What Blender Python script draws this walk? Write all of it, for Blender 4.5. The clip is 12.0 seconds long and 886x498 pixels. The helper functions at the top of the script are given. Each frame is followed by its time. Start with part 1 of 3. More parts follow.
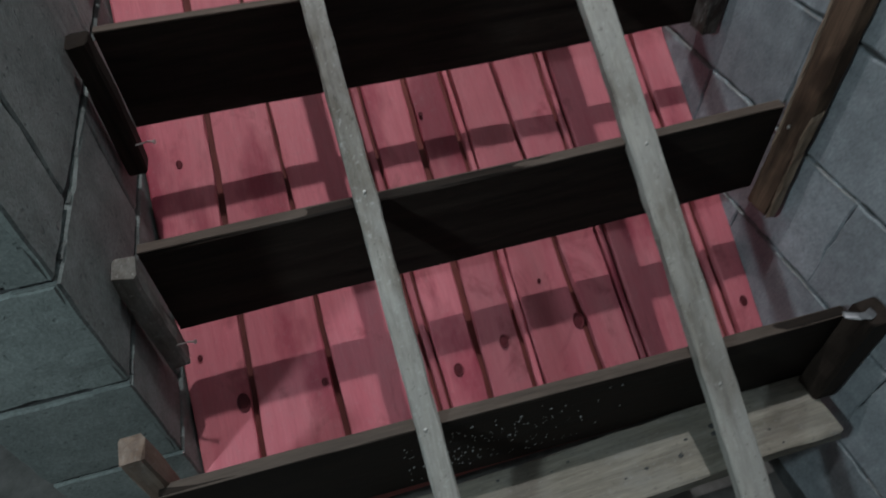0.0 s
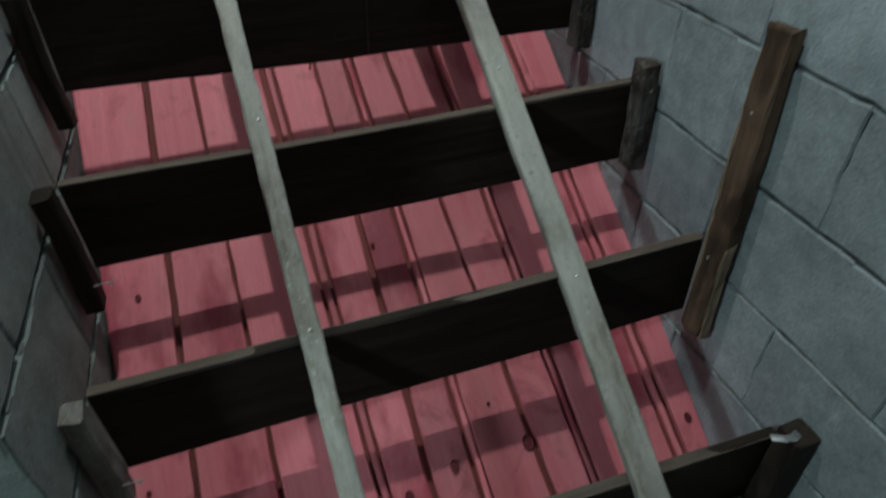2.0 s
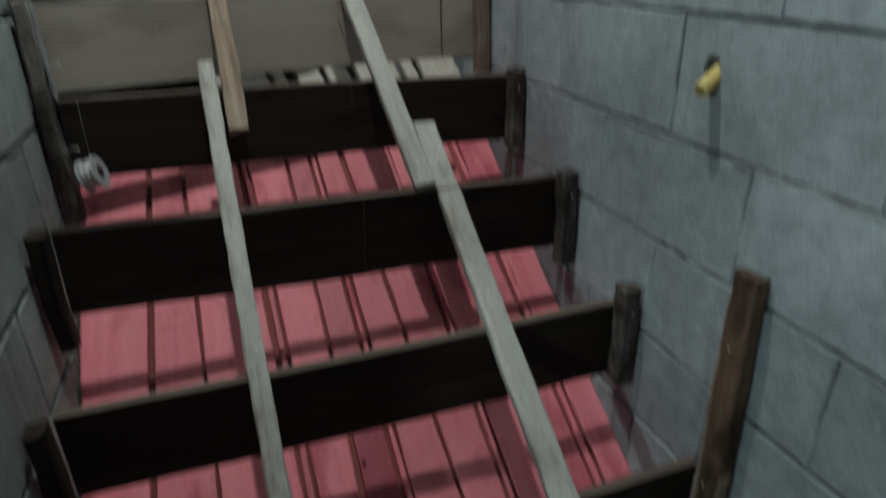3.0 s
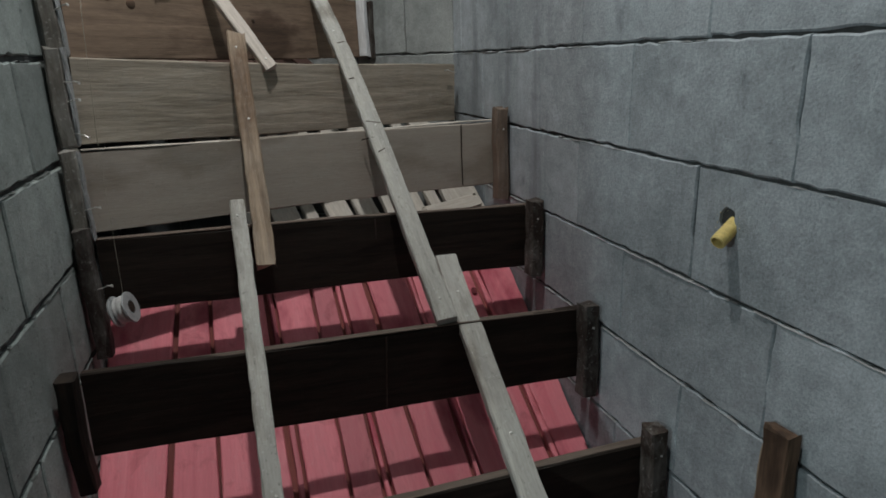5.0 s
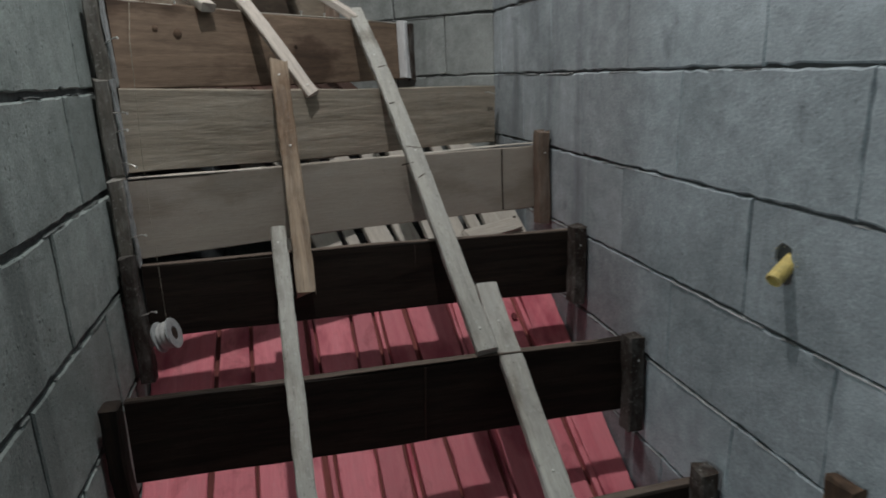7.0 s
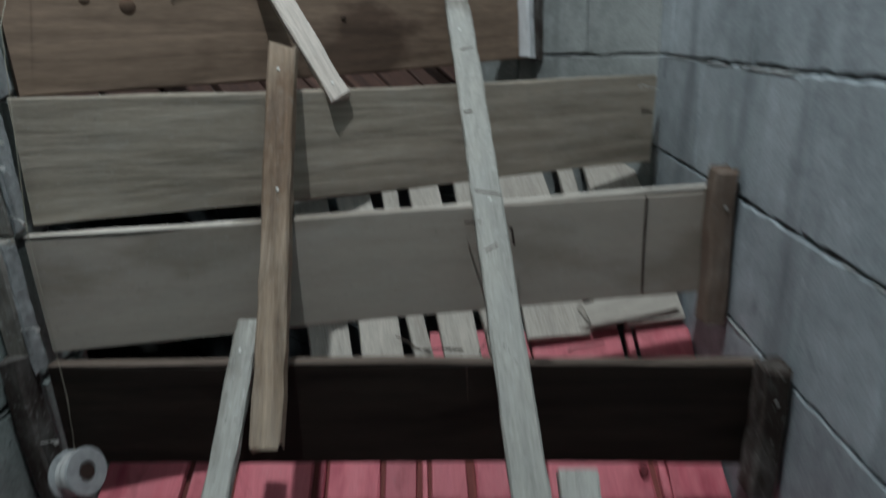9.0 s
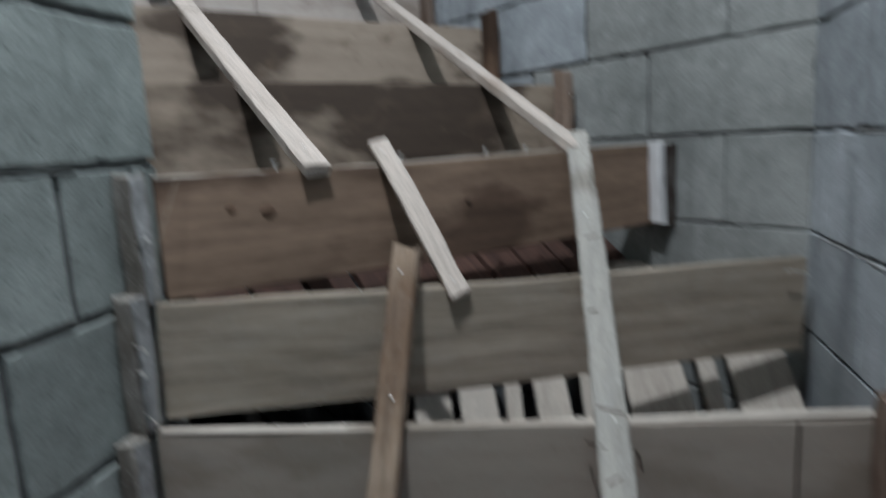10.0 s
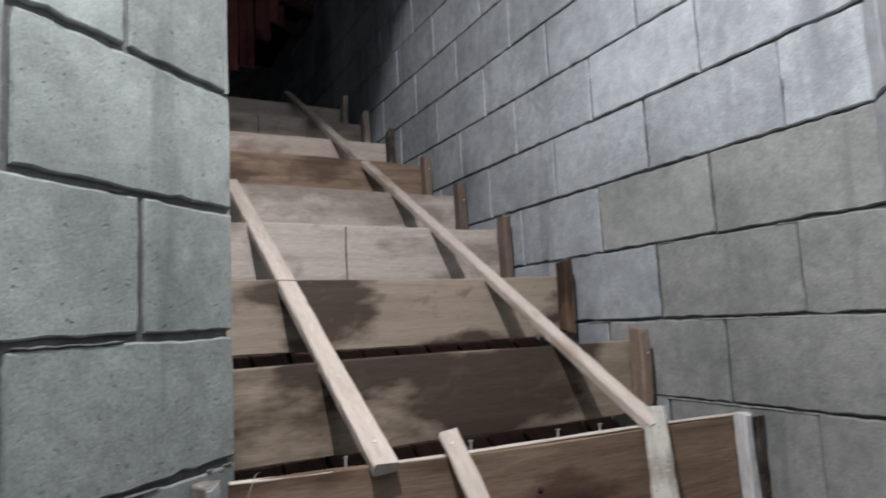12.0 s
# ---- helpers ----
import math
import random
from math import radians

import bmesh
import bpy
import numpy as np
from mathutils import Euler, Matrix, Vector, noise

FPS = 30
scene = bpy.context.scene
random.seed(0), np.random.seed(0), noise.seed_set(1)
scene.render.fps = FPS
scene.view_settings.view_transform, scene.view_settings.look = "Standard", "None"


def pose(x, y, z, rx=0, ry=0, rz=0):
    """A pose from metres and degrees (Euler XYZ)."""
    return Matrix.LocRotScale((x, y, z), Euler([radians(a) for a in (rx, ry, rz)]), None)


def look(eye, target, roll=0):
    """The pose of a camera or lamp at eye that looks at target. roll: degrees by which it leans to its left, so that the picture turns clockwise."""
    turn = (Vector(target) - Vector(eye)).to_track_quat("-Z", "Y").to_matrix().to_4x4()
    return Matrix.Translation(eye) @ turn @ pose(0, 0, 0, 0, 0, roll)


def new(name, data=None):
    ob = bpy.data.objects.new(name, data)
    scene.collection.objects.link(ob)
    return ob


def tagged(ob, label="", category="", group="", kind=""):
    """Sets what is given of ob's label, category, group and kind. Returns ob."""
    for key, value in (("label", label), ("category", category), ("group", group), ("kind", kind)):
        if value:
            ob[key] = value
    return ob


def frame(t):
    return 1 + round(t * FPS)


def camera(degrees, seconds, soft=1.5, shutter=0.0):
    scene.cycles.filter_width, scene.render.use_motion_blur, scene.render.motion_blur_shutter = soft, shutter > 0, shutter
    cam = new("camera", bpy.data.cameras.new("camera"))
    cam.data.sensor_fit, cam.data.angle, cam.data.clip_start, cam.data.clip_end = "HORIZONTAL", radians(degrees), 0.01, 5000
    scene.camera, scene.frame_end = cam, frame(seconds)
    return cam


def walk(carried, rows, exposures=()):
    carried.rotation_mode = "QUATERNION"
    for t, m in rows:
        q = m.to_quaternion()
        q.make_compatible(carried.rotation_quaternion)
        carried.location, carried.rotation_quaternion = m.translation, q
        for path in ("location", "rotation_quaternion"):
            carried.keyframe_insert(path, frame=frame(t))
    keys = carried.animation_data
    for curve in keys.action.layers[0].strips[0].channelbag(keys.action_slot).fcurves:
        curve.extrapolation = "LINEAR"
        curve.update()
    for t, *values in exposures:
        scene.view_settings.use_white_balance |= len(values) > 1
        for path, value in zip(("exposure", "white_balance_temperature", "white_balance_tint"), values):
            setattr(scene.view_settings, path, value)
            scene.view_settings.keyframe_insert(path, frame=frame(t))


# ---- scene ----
cam = camera(69.48, 12.0, 1.7, 0.9)
# seconds, eye, target, roll
PATH = [
    (0, (0.043, 0.61, 1.296), (0.389, 1.912, -0.182), -2.4),
    (0.5, (0.061, 0.588, 1.321), (0.427, 1.938, -0.109), -1.7),
    (1, (0.073, 0.582, 1.343), (0.44, 1.973, -0.046), -2.5),
    (1.5, (0.077, 0.584, 1.361), (0.485, 2.032, 0.043), -2.1),
    (2, (0.104, 0.592, 1.379), (0.573, 2.069, 0.114), -1.6),
    (2.5, (0.123, 0.59, 1.417), (0.653, 2.163, 0.301), -1.6),
    (3, (0.123, 0.617, 1.493), (0.697, 2.338, 0.651), -1.1),
    (3.5, (0.116, 0.63, 1.566), (0.646, 2.441, 0.902), -2.7),
    (3.7, (0.129, 0.621, 1.573), (0.611, 2.456, 0.941), -3.3),
    (5.5, (0.123, 0.641, 1.585), (0.692, 2.474, 1.023), -1.5),
    (6, (0.118, 0.646, 1.593), (0.664, 2.49, 1.042), -1.9),
    (6.5, (0.118, 0.65, 1.608), (0.614, 2.512, 1.074), -3.3),
    (6.7, (0.123, 0.646, 1.611), (0.603, 2.516, 1.088), -2.8),
    (8.5, (0.273, 1.132, 1.62), (0.386, 3.008, 0.937), -7.4),
    (9, (0.424, 1.327, 1.667), (0.326, 3.218, 1.025), -2.7),
    (9.5, (0.413, 1.38, 1.733), (0.295, 3.307, 1.211), -1.1),
    (10, (0.439, 1.402, 1.823), (-0.046, 3.313, 1.487), -3.5),
    (10.5, (0.456, 1.409, 1.9), (-0.205, 3.292, 1.781), -3.2),
    (11, (0.44, 1.383, 1.961), (-0.415, 3.191, 1.971), -4.7),
    (11.5, (0.449, 1.394, 2.024), (-0.343, 3.225, 2.167), -3.4),
    (12, (0.488, 1.397, 2.031), (-0.228, 3.252, 2.248), -3.0),
]
EXPOSURES = [(0.0, -0.20, 6150, 10), (1.0, -0.24, 6050, 5), (2.5, -0.26, 6050, -5), (3.5, -0.32, 6400, 5), (6.5, -0.42, 6450, 9), (8.5, -0.34, 5950, 6), (9.0, -0.34, 5800, 2), (9.5, -0.24, 5900, 6), (10.0, -0.27, 5900, 9), (11.0, -0.14, 6300, 15), (12.0, -0.12, 6450, 16)]
walk(cam, [(t, look(eye, target, roll)) for t, eye, target, roll in PATH], EXPOSURES)

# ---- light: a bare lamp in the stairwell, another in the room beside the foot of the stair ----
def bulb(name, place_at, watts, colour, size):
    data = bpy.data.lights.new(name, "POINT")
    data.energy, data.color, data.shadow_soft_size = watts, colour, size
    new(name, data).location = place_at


# Both out of view; placed by the shadows and the lit wall end.
bulb("stairwell_lamp", (0.24, 1.75, 3.40), 140.0, (1.0, 0.975, 0.955), 0.03)
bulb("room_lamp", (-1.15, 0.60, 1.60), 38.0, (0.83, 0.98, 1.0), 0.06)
world = bpy.data.worlds.new("night")
world.use_nodes = True
world.node_tree.nodes["Background"].inputs[0].default_value = (0.02, 0.022, 0.025, 1)
world.node_tree.nodes["Background"].inputs[1].default_value = 0.3
scene.world = world


# ---- materials ----
def mat_new(name):
    m = bpy.data.materials.new(name)
    m.use_nodes = True
    nt = m.node_tree
    return m, nt, nt.nodes["Principled BSDF"]


def node(nt, kind, **values):
    n = nt.nodes.new(kind)
    for k, v in values.items():
        n.inputs[k.replace("_", " ")].default_value = v
    return n


def ramp(nt, source, stops):
    n = nt.nodes.new("ShaderNodeValToRGB")
    els = n.color_ramp.elements
    while len(els) < len(stops):
        els.new(0.5)
    for e, (p, c) in zip(els, stops):
        e.position, e.color = p, (*c, 1) if len(c) == 3 else c
    nt.links.new(source, n.inputs[0])
    return n.outputs[0]


def mix(nt, fac, a, b, mode="MIX"):
    n = nt.nodes.new("ShaderNodeMix")
    n.data_type, n.blend_type = "RGBA", mode
    for sock, v in ((n.inputs[0], fac), (n.inputs[6], a), (n.inputs[7], b)):
        if isinstance(v, bpy.types.NodeSocket):
            nt.links.new(v, sock)
        elif isinstance(v, (int, float)):
            sock.default_value = v
        else:
            sock.default_value = (*v, 1)
    return n.outputs[2]


def local_coords(nt, scale):
    """Object coordinates, shifted by the object's random number, stretched by scale."""
    tc, info = nt.nodes.new("ShaderNodeTexCoord"), nt.nodes.new("ShaderNodeObjectInfo")
    mul = nt.nodes.new("ShaderNodeVectorMath")
    mul.operation = "MULTIPLY_ADD"
    nt.links.new(info.outputs["Random"], mul.inputs[0])
    mul.inputs[1].default_value = (17.3, 9.1, 5.7)
    nt.links.new(tc.outputs["Object"], mul.inputs[2])
    mp = nt.nodes.new("ShaderNodeMapping")
    mp.inputs["Scale"].default_value = scale
    nt.links.new(mul.outputs[0], mp.inputs[0])
    return mp.outputs[0], info.outputs["Random"]


def noise_of(nt, vec, scale, detail=4.0, rough=0.6, distort=0.0):
    n = node(nt, "ShaderNodeTexNoise", Scale=scale, Detail=detail, Roughness=rough, Distortion=distort)
    nt.links.new(vec, n.inputs["Vector"])
    return n.outputs["Fac"]


def bump(nt, bsdf, sources, distance=0.002):
    last = None
    for src, strength in sources:
        b = node(nt, "ShaderNodeBump", Strength=strength, Distance=distance)
        nt.links.new(src, b.inputs["Height"])
        if last:
            nt.links.new(last, b.inputs["Normal"])
        last = b.outputs[0]
    nt.links.new(last, bsdf.inputs["Normal"])


def wood(name, dark, light, stain=None, stain_at=0.6, rough=0.75, grain=1.0, cement=0.0, spread=0.25, gloss=0.3, relief=1.0, fine_mix=0.25, smudge=None):
    """Sawn timber: grain along local x, broad stains, a random shade a piece, and a film of cement dust."""
    m, nt, bsdf = mat_new(name)
    vec, rnd = local_coords(nt, (3.0, 42.0, 42.0))
    big, _ = local_coords(nt, (2.0, 4.5, 4.5))
    fine, _ = local_coords(nt, (30.0, 260.0, 260.0))
    g = noise_of(nt, vec, 1.0 * grain, 6, 0.65, 0.7)
    f = noise_of(nt, fine, 1.0, 3, 0.6)
    b = noise_of(nt, big, 1.15, 5, 0.55, 0.1)
    col = ramp(nt, g, [(0.28, dark), (0.5, [0.5 * (a + c) for a, c in zip(dark, light)]), (0.72, light)])
    col = mix(nt, fine_mix, col, ramp(nt, f, [(0.3, (0.35, 0.35, 0.35)), (0.7, (1.5, 1.5, 1.5))]), "MULTIPLY")
    if stain:
        col = mix(nt, ramp(nt, b, [(stain_at - 0.035, (0, 0, 0)), (stain_at + 0.05, (0.92, 0.92, 0.92))]), col, mix(nt, 1.0, col, [s / (0.5 * (d + g_)) for s, d, g_ in zip(stain, dark, light)], "MULTIPLY"))
    if smudge:
        s, _ = local_coords(nt, (9.0, 13.0, 13.0))
        c = noise_of(nt, s, 1.0, 6, 0.65, 0.6)
        col = mix(nt, ramp(nt, c, [(0.56, (0, 0, 0)), (0.72, (0.75, 0.75, 0.75))]), col, smudge)
    if cement:
        s, _ = local_coords(nt, (7.0, 14.0, 14.0))
        c = noise_of(nt, s, 1.4, 6, 0.7, 0.3)
        col = mix(nt, ramp(nt, c, [(0.45, (0, 0, 0)), (0.75, (cement, cement, cement))]), col, (0.34, 0.34, 0.32))
        s, _ = local_coords(nt, (1.0, 1.0, 1.0))
        speck = noise_of(nt, s, 110.0, 3, 0.7)
        col = mix(nt, ramp(nt, speck, [(0.60, (0, 0, 0)), (0.68, (cement * 0.7,) * 3)]), col, (0.46, 0.46, 0.44))
        col = mix(nt, ramp(nt, speck, [(0.30, (cement * 0.8,) * 3), (0.38, (0, 0, 0))]), col, (0.10, 0.095, 0.085))
    shade = nt.nodes.new("ShaderNodeMapRange")
    nt.links.new(rnd, shade.inputs[0])
    shade.inputs[3].default_value, shade.inputs[4].default_value = 1 - spread, 1 + spread
    col = mix(nt, 1.0, col, shade.outputs[0], "MULTIPLY")
    nt.links.new(col, bsdf.inputs["Base Color"])
    rr = ramp(nt, g, [(0.3, (rough - 0.12,) * 3), (0.7, (min(1, rough + 0.12),) * 3)])
    nt.links.new(rr, bsdf.inputs["Roughness"])
    bsdf.inputs["Specular IOR Level"].default_value = gloss
    bump(nt, bsdf, [(g, min(1.0, 0.55 * relief)), (f, 0.35)], 0.0015 * max(1.0, relief))
    return m


def block_material(name, base, rough=0.92, pitted=1.0):
    """Pressed concrete block: open grain, pits, a shade of its own a block, pale smears and dark run-off."""
    m, nt, bsdf = mat_new(name)
    vec, rnd = local_coords(nt, (1, 1, 1))
    geo = nt.nodes.new("ShaderNodeNewGeometry")
    mp = nt.nodes.new("ShaderNodeMapping")
    mp.inputs["Scale"].default_value = (9.0, 9.0, 0.9)
    nt.links.new(geo.outputs["Position"], mp.inputs[0])
    grit = noise_of(nt, vec, 210, 3, 0.7)
    mott = noise_of(nt, vec, 26, 5, 0.65)
    cloud = noise_of(nt, geo.outputs["Position"], 3.2, 5, 0.6)
    runs = noise_of(nt, mp.outputs[0], 1.0, 5, 0.6, 0.2)
    warp = node(nt, "ShaderNodeTexNoise", Scale=70.0, Detail=3.0)
    nt.links.new(vec, warp.inputs["Vector"])
    shift = nt.nodes.new("ShaderNodeVectorMath")
    shift.operation = "MULTIPLY_ADD"
    nt.links.new(warp.outputs["Color"], shift.inputs[0])
    shift.inputs[1].default_value = (0.016, 0.016, 0.016)
    nt.links.new(vec, shift.inputs[2])
    pits = node(nt, "ShaderNodeTexVoronoi", Scale=64.0, Randomness=1.0)
    nt.links.new(shift.outputs[0], pits.inputs["Vector"])
    pit = ramp(nt, pits.outputs["Distance"], [(0.05, (0, 0, 0)), (0.24, (1, 1, 1))])
    keep = ramp(nt, noise_of(nt, vec, 30, 3, 0.6), [(0.46, (1, 1, 1)), (0.62, (0, 0, 0))])
    pit = mix(nt, 1.0, pit, keep, "LIGHTEN")
    col = ramp(nt, mott, [(0.25, [c * 0.78 for c in base]), (0.75, [c * 1.2 for c in base])])
    col = mix(nt, 0.45, col, ramp(nt, grit, [(0.3, (0.55, 0.55, 0.55)), (0.7, (1.45, 1.45, 1.45))]), "MULTIPLY")
    col = mix(nt, 1.0, col, ramp(nt, cloud, [(0.3, (0.70, 0.71, 0.70)), (0.7, (1.24, 1.23, 1.22))]), "MULTIPLY")
    col = mix(nt, ramp(nt, runs, [(0.58, (0, 0, 0)), (0.72, (0.62, 0.62, 0.62))]), col, [c * 0.40 for c in base])
    blot = noise_of(nt, geo.outputs["Position"], 6.5, 6, 0.65, 0.4)
    col = mix(nt, ramp(nt, blot, [(0.63, (0, 0, 0)), (0.75, (0.6, 0.6, 0.6))]), col, [c * 0.38 for c in base])
    scuff_at = nt.nodes.new("ShaderNodeMapping")
    scuff_at.inputs["Scale"].default_value = (60.0, 60.0, 14.0)
    nt.links.new(geo.outputs["Position"], scuff_at.inputs[0])
    scuff = noise_of(nt, scuff_at.outputs[0], 1.0, 4, 0.7, 0.8)
    col = mix(nt, ramp(nt, scuff, [(0.66, (0, 0, 0)), (0.74, (0.5, 0.5, 0.5))]), col, [min(0.8, c * 1.6) for c in base])
    smear = noise_of(nt, vec, 13, 6, 0.7, 0.5)
    col = mix(nt, ramp(nt, smear, [(0.62, (0, 0, 0)), (0.8, (0.55, 0.55, 0.55))]), col, [min(0.8, c * 1.7) for c in base])
    col = mix(nt, 1.0, col, ramp(nt, pit, [(0, (1 - 0.48 * pitted,) * 3), (1, (1, 1, 1))]), "MULTIPLY")
    shade = nt.nodes.new("ShaderNodeMapRange")
    nt.links.new(rnd, shade.inputs[0])
    shade.inputs[3].default_value, shade.inputs[4].default_value = 0.86, 1.12
    col = mix(nt, 1.0, col, shade.outputs[0], "MULTIPLY")
    nt.links.new(col, bsdf.inputs["Base Color"])
    bsdf.inputs["Roughness"].default_value = rough
    bsdf.inputs["Specular IOR Level"].default_value = 0.25
    bump(nt, bsdf, [(mott, 0.2 + 0.15 * pitted), (grit, 0.35), (pit, 0.4 * pitted)], 0.003)
    return m


def mineral(name, base, scale=30.0, rough=0.95, contrast=0.35, depth=0.004):
    m, nt, bsdf = mat_new(name)
    geo = nt.nodes.new("ShaderNodeNewGeometry")
    a = noise_of(nt, geo.outputs["Position"], scale, 6, 0.7)
    b = noise_of(nt, geo.outputs["Position"], scale * 0.1, 5, 0.6)
    col = ramp(nt, a, [(0.3, [c * (1 - contrast) for c in base]), (0.7, [c * (1 + contrast) for c in base])])
    col = mix(nt, 1.0, col, ramp(nt, b, [(0.3, (0.75,) * 3), (0.7, (1.2,) * 3)]), "MULTIPLY")
    nt.links.new(col, bsdf.inputs["Base Color"])
    bsdf.inputs["Roughness"].default_value = rough
    bump(nt, bsdf, [(a, 0.7)], depth)
    return m


def plain(name, base, rough=0.5, metal=0.0):
    m, nt, bsdf = mat_new(name)
    vec, _ = local_coords(nt, (1, 1, 1))
    a = noise_of(nt, vec, 90, 4, 0.6)
    nt.links.new(ramp(nt, a, [(0.3, [c * 0.8 for c in base]), (0.7, [min(1, c * 1.15) for c in base])]), bsdf.inputs["Base Color"])
    bsdf.inputs["Roughness"].default_value, bsdf.inputs["Metallic"].default_value = rough, metal
    bump(nt, bsdf, [(a, 0.2)], 0.0005)
    return m


M_BLOCK = block_material("grey_concrete_block", (0.33, 0.368, 0.396), pitted=0.4)
# Same block darkened in colour, offsetting excess lamplight on the inner wall.
M_BLOCK_DIM = block_material("grey_concrete_block_inner", (0.212, 0.241, 0.232))
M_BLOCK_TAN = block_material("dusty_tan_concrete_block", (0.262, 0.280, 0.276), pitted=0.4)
M_MORTAR = mineral("dark_mortar", (0.075, 0.078, 0.078), 45.0)
M_MORTAR_PALE = mineral("mortar_crumbs", (0.27, 0.28, 0.28), 60.0)
# Bead mortar, darkened to go with the dimmed inner blocks.
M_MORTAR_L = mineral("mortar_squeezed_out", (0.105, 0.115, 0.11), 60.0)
M_FLOOR = mineral("rough_concrete_floor", (0.17, 0.165, 0.155), 18.0)
M_CEIL = mineral("grey_slab", (0.27, 0.27, 0.265), 12.0)
M_DARK = wood("oil_soaked_plywood", (0.005, 0.0035, 0.003), (0.034, 0.025, 0.019), stain=(0.030, 0.024, 0.019), stain_at=0.64, rough=0.75, spread=0.2, gloss=0.2)
M_DARKEDGE = wood("worn_plywood_edge", (0.065, 0.048, 0.038), (0.17, 0.135, 0.11), rough=0.8)
M_CLEAT = wood("dark_cleat_wood", (0.014, 0.010, 0.008), (0.045, 0.032, 0.025), rough=0.8, cement=0.4)
M_CLEATG = wood("mortar_stained_cleat", (0.075, 0.068, 0.058), (0.20, 0.185, 0.16), stain=(0.035, 0.03, 0.025), stain_at=0.6, rough=0.85, cement=0.7)
M_CLEATB = wood("brown_cleat_wood", (0.085, 0.058, 0.043), (0.21, 0.155, 0.118), rough=0.8, cement=0.2)
M_GREYBOARD = wood("weathered_grey_board", (0.15, 0.126, 0.092), (0.44, 0.385, 0.31), rough=0.85, cement=0.25, spread=0.06, relief=1.6, fine_mix=0.14)
M_PLY = wood("pale_plywood", (0.325, 0.284, 0.24), (0.395, 0.35, 0.298), stain=(0.265, 0.23, 0.188), stain_at=0.55, rough=0.8, grain=0.4, cement=0.25, spread=0.04, relief=0.4, fine_mix=0.1)
M_BROWNBOARD = wood("brown_stained_board", (0.125, 0.087, 0.060), (0.30, 0.215, 0.155), stain=(0.09, 0.058, 0.040), stain_at=0.58, rough=0.8, spread=0.1)
M_UPPER = wood("tan_board_wet_stained", (0.225, 0.186, 0.145), (0.365, 0.308, 0.246), stain=(0.050, 0.036, 0.026), stain_at=0.525, rough=0.8, spread=0.06, grain=0.6, fine_mix=0.15, smudge=(0.12, 0.088, 0.062))
M_UPPER_WET = wood("tan_board_soaked", (0.185, 0.150, 0.114), (0.325, 0.270, 0.210), stain=(0.042, 0.030, 0.022), stain_at=0.485, rough=0.8, spread=0.04, grain=0.6, fine_mix=0.2, smudge=(0.10, 0.074, 0.054))
M_UPPER_PLY = wood("greyed_tan_plywood", (0.33, 0.292, 0.258), (0.455, 0.415, 0.378), stain=(0.22, 0.185, 0.155), stain_at=0.54, rough=0.8, spread=0.08, cement=0.35, smudge=(0.20, 0.17, 0.145))
M_UPPER_DRY = wood("tan_board", (0.40, 0.335, 0.29), (0.53, 0.465, 0.41), stain=(0.28, 0.22, 0.185), stain_at=0.54, rough=0.8, spread=0.14, smudge=(0.26, 0.19, 0.16))
M_BATTEN = wood("grey_batten", (0.27, 0.265, 0.24), (0.45, 0.44, 0.40), stain=(0.17, 0.155, 0.13), stain_at=0.60, rough=0.8, cement=0.85, spread=0.08)
M_BATTEN_NEW = wood("pale_pine_batten", (0.39, 0.34, 0.295), (0.56, 0.505, 0.45), stain=(0.28, 0.22, 0.175), stain_at=0.62, rough=0.78, spread=0.05, cement=0.3)
M_STICK = wood("rough_brown_stick", (0.052, 0.033, 0.022), (0.20, 0.128, 0.085), stain=(0.035, 0.021, 0.013), stain_at=0.55, rough=0.85, spread=0.08)
M_PINK = wood("red_painted_plank", (0.545, 0.128, 0.165), (0.65, 0.212, 0.242), stain=(0.36, 0.060, 0.090), stain_at=0.57, rough=0.6, grain=0.6, spread=0.2, fine_mix=0.08, smudge=(0.30, 0.06, 0.075), cement=0.12)
M_TANPLANK = wood("bare_plank", (0.38, 0.345, 0.30), (0.55, 0.51, 0.45), rough=0.85, cement=0.3, spread=0.15)
M_REDBROWN = wood("red_brown_plank", (0.13, 0.035, 0.032), (0.25, 0.078, 0.068), rough=0.8)
M_LANDING = wood("red_brown_landing_board", (0.20, 0.065, 0.060), (0.36, 0.14, 0.125), stain=(0.13, 0.04, 0.036), stain_at=0.58, rough=0.8)
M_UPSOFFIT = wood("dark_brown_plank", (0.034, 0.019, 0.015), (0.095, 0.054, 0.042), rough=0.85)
M_STICKB = wood("bare_brown_stick", (0.12, 0.085, 0.058), (0.40, 0.31, 0.225), stain=(0.12, 0.078, 0.05), stain_at=0.56, rough=0.85, spread=0.05, cement=0.2, relief=1.5)
M_FOOT = wood("dirty_foot_plank", (0.19, 0.17, 0.135), (0.44, 0.41, 0.34), stain=(0.075, 0.065, 0.05), stain_at=0.56, rough=0.85, cement=0.5)
M_WHITE = wood("white_painted_batten", (0.55, 0.56, 0.57), (0.72, 0.73, 0.74), rough=0.7, cement=0.3)
M_KNOT = wood("knot", (0.05, 0.008, 0.012), (0.17, 0.028, 0.036), rough=0.7)
M_NAIL = plain("steel_nail", (0.62, 0.61, 0.58), 0.4, 0.6)
M_WIRE = plain("rusty_wire", (0.07, 0.05, 0.04), 0.6, 0.6)
M_PIPE = plain("yellow_conduit", (0.66, 0.53, 0.20), 0.5)
M_SPOOL = plain("grey_plastic_spool", (0.30, 0.31, 0.31), 0.5)
M_TWINE = plain("grubby_white_twine", (0.42, 0.42, 0.41), 0.9)
M_STRAP = plain("dull_metal", (0.22, 0.23, 0.24), 0.5, 0.6)
